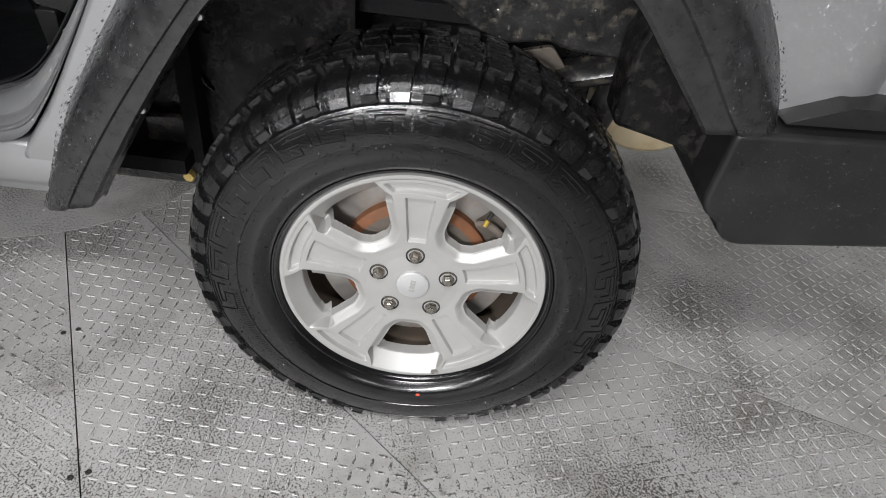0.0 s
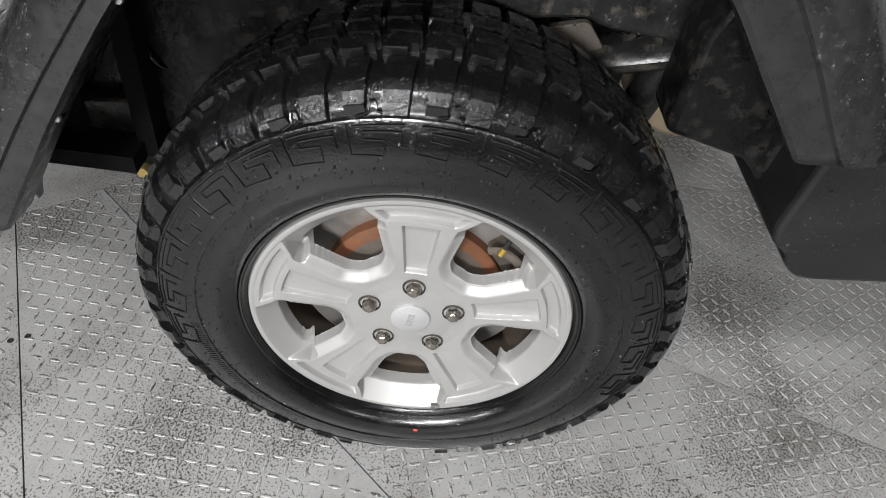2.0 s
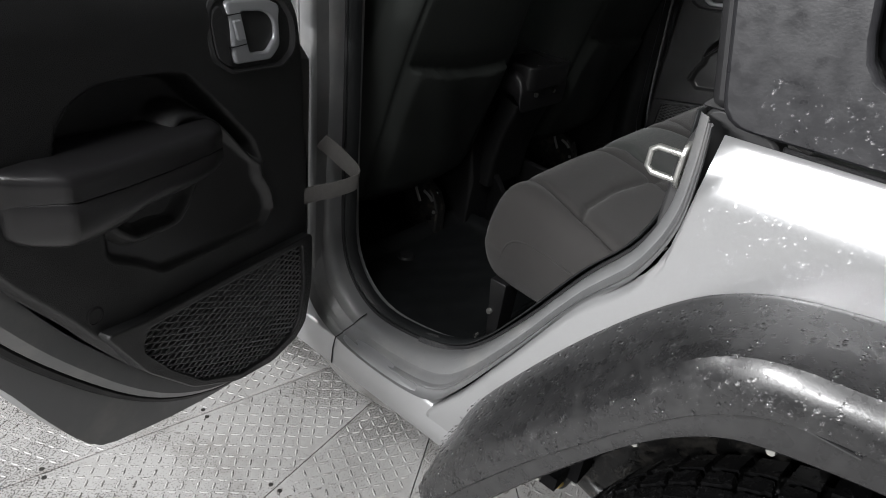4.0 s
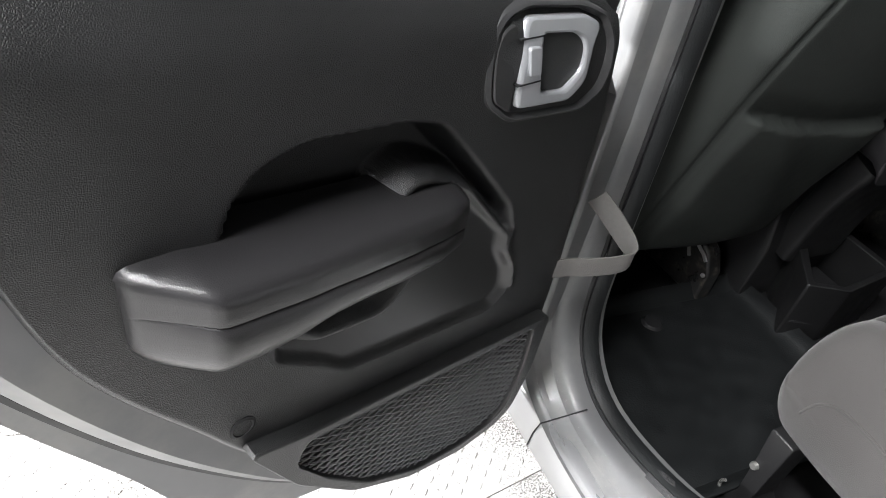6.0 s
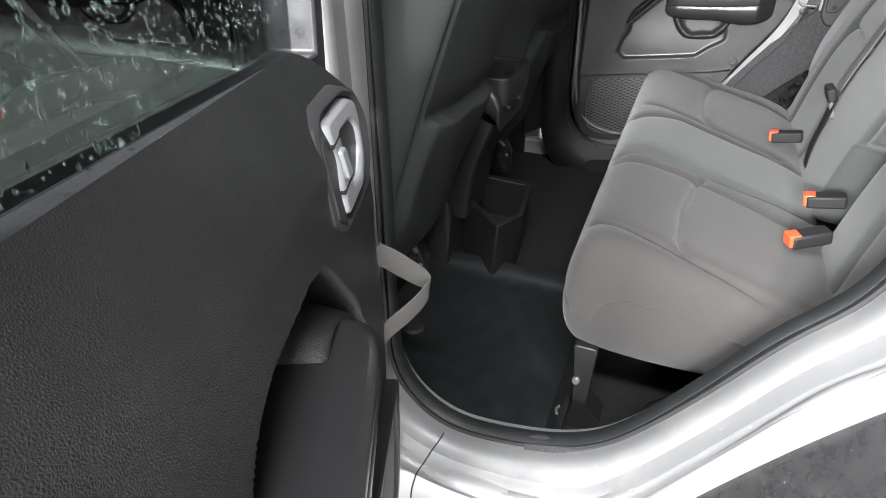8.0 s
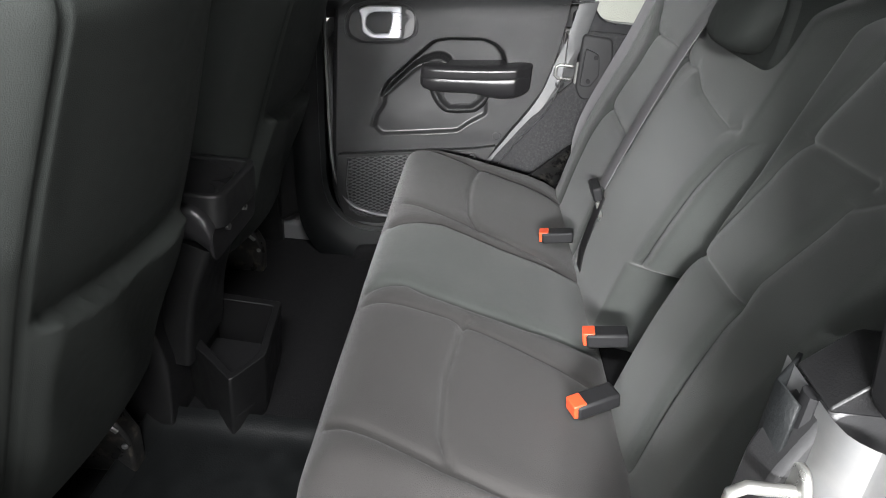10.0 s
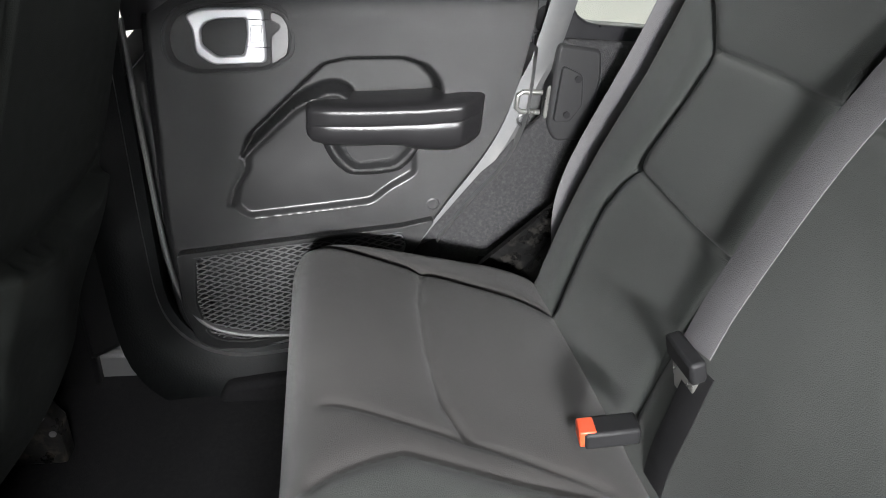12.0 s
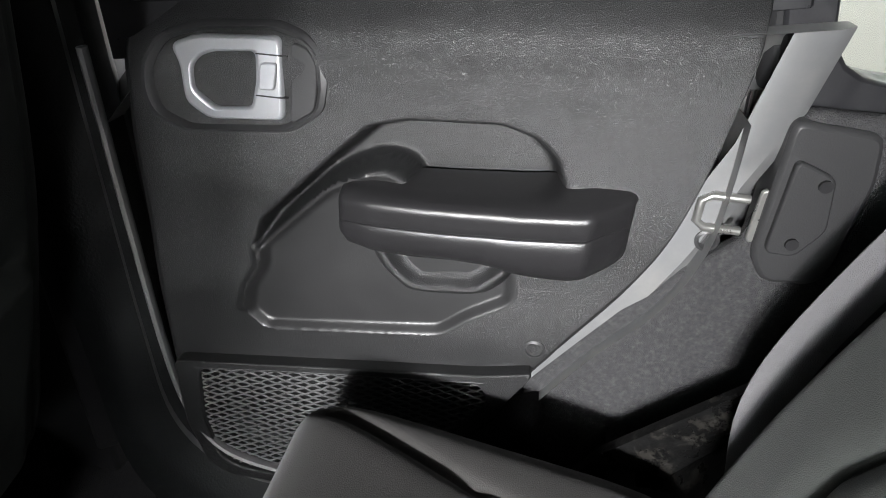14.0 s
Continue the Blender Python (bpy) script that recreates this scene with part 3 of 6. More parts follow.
def car_body():
    for side in (0, 1):
        f = (lambda b: b) if side == 0 else flip
        bp = part("body_side", f(quarter_panel()), SILVER, CAR, "wet silver painted rear side panel", solid=0.006, off=0, angle=60)
        fl = part("wheel_flare", f(flare_skin()), FLARE, CAR, "wet black plastic wheel flare with a stepped edge", solid=0.004, off=0, angle=35)
        if side == 0:
            studs(fl)
            part("marker_slot", box(-0.205, -0.125, -0.0048, -0.001, 0.9585, 0.9600), BEZEL, fl, "thin grey slot line")
        part("arch_liner", f(arch_liner()), LINER, CAR, "black plastic wheel arch liner", solid=0.004, off=0)
        part("door_jamb", f(jamb()), JAMB_DIMMED, CAR, "silver painted door opening frame", angle=30)
        part("door_seal", f(seal_line(0.222, 1.04, 0.005, 52 if side else 90)), SEAL, CAR, "black rubber door seal")
        part("rocker_panel", f(rocker()), SILVER, CAR, "silver painted sill under the doors", bevel=0.004)
        # hardtop over the side panel, with its window
        top = [(-0.376, BELT + 0.006), (0.72, BELT + 0.016), (0.72, 1.16), (0.66, 1.76), (-0.52, 1.78)]
        win = [(-0.340, 1.185), (0.56, 1.185), (0.60, 1.22), (0.55, 1.66), (-0.445, 1.68)] if side else [(-0.26, 1.22), (0.56, 1.22), (0.60, 1.25), (0.55, 1.66), (-0.36, 1.68)]
        part("hardtop_side", f(ring_prism(rounded(top, 0.03), rounded(win, 0.05), 0.158, 0.21)), HARDTOP, CAR, "wet black textured hardtop side", bevel=0.006)
        g = part("side_window", f(prism(rounded(win, 0.05), 0.178, 0.183)), CLEAR if side else TINT, CAR, "dark tinted fixed side window")
        # front part of the shell, closed off ahead of the seats
        part("front_shell", f(box(-2.30, -1.125, 0.13, 0.20, 0.42, 1.15)), SILVER, CAR, "silver painted front door shell", bevel=0.012)
        g = part("front_window", f(prism([(-2.2, 1.16), (-1.14, 1.16), (-1.16, 1.74), (-1.9, 1.74)], 0.172, 0.177)), TINT, CAR, "front side window glass")
        part("front_trim", f(box(-2.19, -1.17, 0.203, 0.235, 0.46, 1.16)), TRIM, CAR, "dark plastic front door inner panel", bevel=0.01)
        # centre pillar
        pil = [(-1.118, 0.55), (-1.052, 0.60), (-1.056, 1.0), (-1.068, 1.30), (-1.10, 1.76), (-1.16, 1.76), (-1.135, 1.30), (-1.122, 1.0)]
        part("pillar", f(prism(pil, 0.150, 0.20)), JAMB_DIMMED, CAR, "silver painted centre pillar", bevel=0.008, segs=3)
        part("pillar_trim", f(prism([(x - 0.03 if x > -1.09 else x - 0.05, z) for x, z in pil], 0.203, 0.27)), TRIM, CAR, "dark plastic inner pillar trim", bevel=0.012)
        part("roof_rail", f(box(-2.0, 0.66, 0.165, 0.24, 1.735, 1.80)), HARDTOP, CAR, bevel=0.01)
    part("roof", box(-1.95, 0.66, 0.165, 2 * MID - 0.165, 1.78, 1.83), HARDTOP, CAR, "black hardtop roof", bevel=0.02)
    part("tailgate", ring_prism([(0.15, 0.55), (2 * MID - 0.15, 0.55), (2 * MID - 0.17, 1.77), (0.17, 1.77)], [(0.27, 1.20), (2 * MID - 0.27, 1.20), (2 * MID - 0.27, 1.66), (0.27, 1.66)], 0.66, 0.72, "x"), SILVER, CAR, "silver tailgate with a window opening", bevel=0.01)
    g = part("rear_window", prism([(0.27, 1.20), (2 * MID - 0.27, 1.20), (2 * MID - 0.27, 1.66), (0.27, 1.66)], 0.685, 0.69, "x"), TINT, CAR, "dark tinted rear window")
    part("floor_pan", box(-2.25, -0.45, 0.205, 2 * MID - 0.205, 0.44, 0.470), CARPET, CAR, "black carpeted cabin floor")
    part("cargo_floor", box(-0.46, 0.66, 0.34, 2 * MID - 0.34, 0.74, 0.77), CARPET, CAR, "black carpeted cargo floor behind the bench")
    part("heel_board", box(-0.46, -0.43, 0.25, 2 * MID - 0.25, 0.44, 0.76), CARPET, CAR, "dark carpet under the bench")
    part("firewall", box(-2.30, -2.20, 0.20, 2 * MID - 0.20, 0.42, 1.12), TRIM, CAR, "black bulkhead and dashboard wall", bevel=0.03)
    g = part("windscreen", prism([(-2.22, 1.12), (-2.215, 1.12), (-1.925, 1.79), (-1.93, 1.79)], 0.2, 2 * MID - 0.2), CLEAR, CAR, "windscreen glass", smooth=False)
    # chassis seen in the wheel arch
    for f in ((lambda b: b), flip):
        part("inner_arch", f(prism([(-0.58, 0.42), (-0.57, 0.60), (-0.47, 0.78), (-0.33, 0.92), (-0.15, 0.97), (-0.15, 0.42)], 0.300, 0.312)), LINER, CAR, "black inner wall of the wheel arch")
        part("rear_arch", f(box(-0.15, 0.60, 0.52, 0.532, 0.62, 1.0)), LINER, CAR, "black inner wall of the wheel arch")
        part("arch_top", f(box(-0.20, 0.62, 0.16, 0.53, 0.995, 1.005)), LINER, CAR, "black top of the wheel arch")
        part("arch_wall", f(box(-0.29, 0.33, 0.50, 0.512, 0.36, 0.985)), LINER, CAR, "black inner wall of the wheel arch")
    part("frame_rail", box(-1.2, 0.05, 0.40, 0.498, 0.28, 0.43), CHASSIS, CAR, "black steel chassis rail", bevel=0.012)
    part("axle", revolve([(0.0, 0.14), (0.045, 0.14), (0.045, 1.70), (0.0, 1.70)], 24, 0.0, 0.385), CHASSIS, CAR, "black rear axle tube")
    pts = curve([(0.28, 0.36, 0.44), (0.325, 0.36, 0.579), (0.354, 0.36, 0.679), (0.39, 0.36, 0.82)], 14)
    part("damper", sweep(pts, circle(0.030, 18), (0, 1, 0)), CHASSIS, CAR, "black dirty shock absorber")
    part("spring_bracket", prism(rounded([(0.10, 0.690), (0.206, 0.720), (0.232, 0.690), (0.262, 0.645), (0.215, 0.648), (0.17, 0.668)], 0.010), 0.335, 0.350), CALIPER, CAR, "pale dirty steel bracket behind the tyre", bevel=0.004)
    part("muffler", loft([[(0.50 + 0.13 * math.cos(a), y, 0.505 + 0.098 * math.sin(a)) for a in [2 * math.pi * i / 28 for i in range(28)]] for y in (0.56, 0.58, 1.25, 1.27)]), MUFFLER, CAR, "tan stained exhaust silencer", bevel=0.01)
    return


car_body()


def bumper():
    prof = [(0.458, 0.722), (0.452, 0.60), (0.462, 0.575), (0.488, 0.560), (0.492, 0.545), (0.515, 0.522), (0.540, 0.518), (0.90, 0.560), (0.90, 0.745), (0.54, 0.728)]
    bm = prism(rounded(prof, 0.012), 0.062, 0.30)
    b = part("bumper", bm, BUMPER, CAR, "black plastic rear bumper end", bevel=0.012, segs=3)
    part("bumper_lip", prism(rounded([(0.53, 0.735), (0.90, 0.752), (0.90, 0.775), (0.62, 0.772)], 0.008), 0.085, 0.25), BUMPER, b, bevel=0.006)
    part("mud_flap", prism([(0.300, 0.668), (0.348, 0.657), (0.419, 0.640), (0.435, 0.626), (0.499, 0.562), (0.548, 0.520), (0.60, 0.525), (0.64, 0.56), (0.64, 0.93), (0.345, 0.93), (0.30, 0.80)], 0.15, 0.245), LINER, CAR, "black plastic splash guard behind the wheel", bevel=0.01)
    part("splash_panel", prism(rounded([(-0.02, 0.80), (0.06, 0.745), (0.109, 0.726), (0.192, 0.740), (0.227, 0.728), (0.336, 0.722), (0.42, 0.705), (0.42, 0.92), (-0.02, 0.92)], 0.015), 0.30, 0.315), CHASSIS, CAR, "wet black splash panel above the wheel", bevel=0.006)
    part("axle_link", sweep(curve([(0.10, 0.40, 0.60), (0.24, 0.36, 0.66), (0.40, 0.33, 0.72)], 10), [(a * 1.6, b) for a, b in circle(0.028, 12)], (0, 0, 1)), CHASSIS, CAR, "black suspension link")
    # bracket with yellow bolts ahead of the wheel
    br = part("trailing_arm_bracket", prism(rounded([(-0.60, 0.40), (-0.46, 0.37), (-0.43, 0.47), (-0.47, 0.53), (-0.58, 0.52)], 0.02), 0.27, 0.33), CHASSIS, CAR, "black chassis bracket with zinc bolts", bevel=0.006)
    for x, z in ((-0.494, 0.445), (-0.47, 0.40), (-0.55, 0.42)):
        part("bolt", disc_y(x, 0.268, z, 0.013, 0.014, 6), ZINC, br, "yellow zinc hexagon bolt", smooth=False)
    pts = curve([(-0.47, 0.33, 0.40), (-0.35, 0.31, 0.39), (-0.10, 0.30, 0.36)], 10)
    for loop in ([(-0.39, 0.33, 0.80), (-0.36, 0.31, 0.745), (-0.375, 0.31, 0.700), (-0.41, 0.32, 0.690)], [(-0.43, 0.33, 0.70), (-0.445, 0.30, 0.640), (-0.425, 0.30, 0.585), (-0.40, 0.32, 0.570)]):
        part("brake_hose", sweep(curve(loop, 20), circle(0.008, 10), (0, 1, 0)), RUBBER, CAR, "wet black brake hose in the wheel arch")
    part("trailing_arm", sweep(pts, circle(0.026, 12)), CHASSIS, CAR, "black suspension arm")
    pts = [(-0.30 + 0.055 * math.cos(a), 0.42 + 0.055 * math.sin(a), 0.48 + 0.20 * a / (2 * math.pi * 5)) for a in [i * 0.35 for i in range(90)]]
    part("coil_spring", sweep(pts, circle(0.008, 8)), CHASSIS, CAR, "black coil spring")


bumper()


def scatter_drops(seed, count, place, parent, label, size=1.0, material=None):
    """Flat beads of water on a surface; place(rng) gives a point and its outward normal."""
    rng = random.Random(seed)
    v, fc = [], []
    for _ in range(count):
        got = place(rng)
        if got is None:
            continue
        p, nrm = Vector(got[0]), Vector(got[1]).normalized()
        t = nrm.cross(Vector((0.3, 0.2, 1))).normalized()
        q = nrm.cross(t)
        r = size * (0.0011 + 0.0022 * rng.random() ** 3)
        st = 1.0 + (1.3 * rng.random() if rng.random() < 0.3 else 0.2)
        b = len(v)
        for k, (rr, h) in enumerate(((1.0, -0.0002), (0.85, 0.35 * r), (0.45, 0.6 * r))):
            for i in range(7):
                a = 2 * math.pi * i / 7
                v.append(p + t * (rr * r * math.cos(a)) + q * (rr * r * st * math.sin(a)) + nrm * h)
        v.append(p + nrm * 0.68 * r)
        for k in range(2):
            for i in range(7):
                j = (i + 1) % 7
                fc.append((b + 7 * k + i, b + 7 * k + j, b + 7 * k + 7 + j, b + 7 * k + 7 + i))
        for i in range(7):
            fc.append((b + 14 + i, b + 14 + (i + 1) % 7, b + 21))
    me = bpy.data.meshes.new("water")
    me.from_pydata([tuple(x) for x in v], [], fc)
    me.materials.append(material or WATER)
    me.shade_smooth()
    o = new("water", me)
    o.parent = parent
    o.visible_shadow = False
    return tagged(o, label, kind="stuff")


def drops_on_body():
    def side(rng):
        x, z = rng.uniform(-0.36, 0.70), rng.uniform(0.78, 1.13)
        if z < interp(FL_BODY, x) + 0.012:
            return None
        return (x, 0.1285 + 0.020 * sstep(1.075, 1.15, z), z), (0, -1, 0.15)

    def top(rng):
        return (rng.uniform(-0.34, 0.64), 0.1575, rng.uniform(1.155, 1.215)), (0, -1, 0)
    scatter_drops(1, 3200, side, CAR, "small water drops on the silver paint", 0.7)
    scatter_drops(2, 700, top, CAR, "small water drops on the hardtop", 0.9)
    n = 72
    S = [(p.x, p.y) for p in curve([(x, z, 0) for x, z in FL_SHOULDER], n)]
    C = [(p.x, p.y) for p in curve([(x, z, 0) for x, z in FL_CREASE], n)]
    B = [(p.x, p.y) for p in curve([(x, z, 0) for x, z in FL_BODY], n)]

    def flare(rng):
        i, t, h = rng.randrange(n - 1), rng.random(), rng.random()
        mixed = lambda q: (q[i][0] + (q[i + 1][0] - q[i][0]) * h, q[i][1] + (q[i + 1][1] - q[i][1]) * h)
        if rng.random() < 0.5:
            p, q, y0, y1 = mixed(B), mixed(S), 0.118, 0.010
            y = y0 + (y1 - y0) * (0.1 + 0.9 * t)
            return (p[0] + (q[0] - p[0]) * t, y - 0.003, p[1] + (q[1] - p[1]) * t + 0.002), (0, -0.4, 1)
        p, q = mixed(S), mixed(C)
        return (p[0] + (q[0] - p[0]) * t, -0.0052, p[1] + (q[1] - p[1]) * t), (0, -1, 0.2)
    scatter_drops(3, 2600, flare, CAR, "small water drops on the wheel flare", 0.85)

    def bump(rng):
        x = rng.uniform(0.47, 0.88)
        return (x, 0.0615, rng.uniform(0.57, 0.715)), (0, -1, 0)
    OA, OB = (curve([(x, z, 0) for x, z in q], 90) for q in (OPEN_OUT, OPEN_IN))

    def step(rng):
        i, k = rng.randrange(10, 70), rng.choice((0.12, 0.23, 0.44, 0.60, 0.68, 0.9)) + rng.uniform(-0.04, 0.04)
        h = rng.random()
        q = OA[i].lerp(OB[i], k).lerp(OA[i + 1].lerp(OB[i + 1], k), h)
        return (q.x, interp(JAMB_STEP, k) - 0.0004, q.y), (0, -1, 0.3)
    scatter_drops(6, 420, step, CAR, "water drops on the door opening frame", 0.9)
    # joint across the sill
    i = min(range(20, 70), key=lambda k: abs(OA[k].x + 0.950))
    line = [(-0.966, 0.1345, 0.440), (-0.962, 0.1330, 0.482)] + [(OA[i].lerp(OB[i], k).x + 0.02 * k, y - 0.0004, OA[i].lerp(OB[i], k).y) for k, y in JAMB_STEP[:15]]
    part("sill_joint", sweep(line, circle(0.0013, 6), (1, 0, 0)), SEAL, CAR, "dark sealed joint across the sill")
    scatter_drops(4, 500, bump, CAR, "small water drops on the bumper", 0.9)
    scatter_drops(5, 900, lambda rng: ((rng.uniform(0.04, 0.41), 0.2995, rng.uniform(0.72, 0.89)), (0, -1, 0)), CAR, "water drops on the splash panel", 1.0)


drops_on_body()

# ---------------------------------------------------------------- wheel
AX_Z = 0.385
WHEEL = part("wheel", revolve([(0.232, 0.030), (0.2325, 0.022), (0.230, 0.0165), (0.2255, 0.0155), (0.2215, 0.0175), (0.2190, 0.0300), (0.2160, 0.045), (0.2140, 0.060), (0.2135, 0.066), (0.228, 0.072), (0.228, 0.20), (0.232, 0.232)], 128),
             ALLOY, CAR, "silver five-spoke alloy wheel with an all-terrain tyre")
WHEEL.location = (0, 0, AX_Z)


def squash(bm):
    for v in bm.verts:
        if v.co.z < -AX_Z + 0.003:
            v.co.z = -AX_Z + 0.003 + 0.1 * (v.co.z + AX_Z - 0.003) * 0
    return bm


TYRE = [(0.2310, 0.030), (0.2335, 0.018), (0.238, 0.012), (0.243, 0.0125), (0.247, 0.006), (0.256, -0.003), (0.266, -0.0075), (0.276, -0.0085), (0.290, -0.0055), (0.296, -0.0045), (0.297, -0.006), (0.305, -0.0055), (0.315, -0.004), (0.325, -0.0015), (0.337, 0.002), (0.348, 0.0065), (0.3485, 0.0055), (0.3505, 0.0065), (0.351, 0.009), (0.360, 0.014), (0.370, 0.020), (0.3795, 0.030), (0.3845, 0.045), (0.387, 0.08), (0.388, 0.122)]


def tyre():
    prof = TYRE + [(r, 0.245 - y) for r, y in TYRE[::-1][1:]]
    return squash(revolve(prof, 160))


part("tyre", tyre(), RUBBER_SIDE, WHEEL, "wet black tyre carcass and sidewall", angle=50)


def at_wheel(r, a, y):
    """A place by radius, angle from the top (clockwise as seen from outside) and depth."""
    return Vector((r * math.sin(a), y, r * math.cos(a)))


def tread_block(shape, top, foot, y_of):
    """A block over an outline of (angle, depth) pairs."""
    bm = bmesh.new()
    lo = [bm.verts.new(at_wheel(foot, a, y)) for a, y in shape]
    ca = sum(a for a, y in shape) / len(shape)
    cy = sum(y for a, y in shape) / len(shape)
    hi = [bm.verts.new(at_wheel(y_of(y), ca + (a - ca) * 0.92, cy + (y - cy) * 0.94)) for a, y in shape]
    n = len(shape)
    for i in range(n):
        bm.faces.new((lo[i], lo[(i + 1) % n], hi[(i + 1) % n], hi[i]))
    bm.faces.new(hi)
    return bm


N_BLK = 52
STEP = 2 * math.pi / N_BLK


def tread_radius(y):
    d = abs(y - 0.1225)
    return 0.3985 - 0.010 * sstep(0.05, 0.105, d) - 0.10 * max(0, d - 0.095) ** 1.2


def shoulder_block(wide):
    """A shoulder block that wraps from the tread over on to the sidewall."""
    w0, w1 = (0.335, 0.365) if wide else (0.275, 0.305)
    bm = bmesh.new()
    prof = [(0.3560 if wide else 0.3650, 0.0035 if wide else 0.0105), (0.3680, 0.0085), (0.3790, 0.0165), (0.3860, 0.028), (0.3905, 0.045), (0.3925, 0.062)]
    low = [(0.351, 0.0105), (0.360, 0.0160), (0.370, 0.0230), (0.378, 0.034), (0.383, 0.048), (0.384, 0.062)]
    rows = []
    for k, ((r, y), (r2, y2)) in enumerate(zip(prof, low)):
        t = k / 5
        a0, a1 = -STEP * (w0 + 0.04 * t) + STEP * 0.10 * t, STEP * (w1 + 0.03 * t) + STEP * 0.10 * t
        notch = STEP * 0.10
        rows.append([at_wheel(r2, a0, y2), at_wheel(r, a0 + 0.006, y), at_wheel(r, a0 * 0.1 + a1 * 0.1 - notch * (0.2 if t < 0.5 else 0), y), at_wheel(r, a1 - 0.006, y), at_wheel(r2, a1, y2)])
    grid(rows, bm=bm)
    bm.verts.ensure_lookup_table()
    bm.faces.new([bm.verts[i] for i in range(5)])
    bm.faces.new([bm.verts[25 + i] for i in range(5)][::-1])
    return bm


def tread():
    kinds = {}

    def put(name, key, make, i):
        if key not in kinds:
            o = part(name, make(), RUBBER, WHEEL, smooth=False)
            kinds[key] = o.data
        else:
            o = new(name, kinds[key])
            o.parent = WHEEL
        o.rotation_euler = (0, i * STEP, 0)
        return o
    lowest = []
    rows = (
        ("b", [(-0.40, 0.072), (0.20, 0.070), (0.28, 0.080), (0.46, 0.078), (0.40, 0.104), (-0.10, 0.108), (-0.18, 0.098), (-0.46, 0.100)]),
        ("c", [(-0.30, 0.112), (0.50, 0.108), (0.42, 0.124), (0.52, 0.134), (-0.36, 0.138), (-0.42, 0.126)]),
        ("d", [(-0.46, 0.145), (0.18, 0.143), (0.26, 0.148), (0.44, 0.146), (0.36, 0.172), (-0.14, 0.175), (-0.20, 0.168), (-0.44, 0.170)]),
    )
    for i in range(N_BLK):
        low = abs(((i * STEP + math.pi) % (2 * math.pi)) - 0) < 0.13 or abs(((i * STEP + math.pi) % (2 * math.pi)) - 2 * math.pi) < 0.13
        if low:
            continue
        put("tread_block", "wide" if i % 2 else "narrow", (lambda w=i % 2: shoulder_block(w)), i)
        for key, shape in rows:
            put("tread_block", key, (lambda s=shape: tread_block([(a * STEP, y) for a, y in s], 0, 0.384, tread_radius)), i)
    # the far shoulder, seldom seen, stays one piece
    bm = bmesh.new()
    for i in range(N_BLK):
        a = i * STEP
        if abs(a - math.pi) < 0.14:
            continue
        sh = [(a - 0.40 * STEP, 0.182), (a + 0.36 * STEP, 0.182), (a + 0.38 * STEP, 0.232), (a - 0.36 * STEP, 0.232)]
        lo = [bm.verts.new(at_wheel(0.376, p, y)) for p, y in sh]
        hi = [bm.verts.new(at_wheel(tread_radius(y), p, y)) for p, y in sh]
        for k in range(4):
            bm.faces.new((lo[k], lo[(k + 1) % 4], hi[(k + 1) % 4], hi[k]))
        bm.faces.new(hi)
    tagged(part("inner_shoulder", bm, RUBBER, WHEEL, smooth=False), "blocks of the tyre's inner shoulder", kind="stuff")


tread()


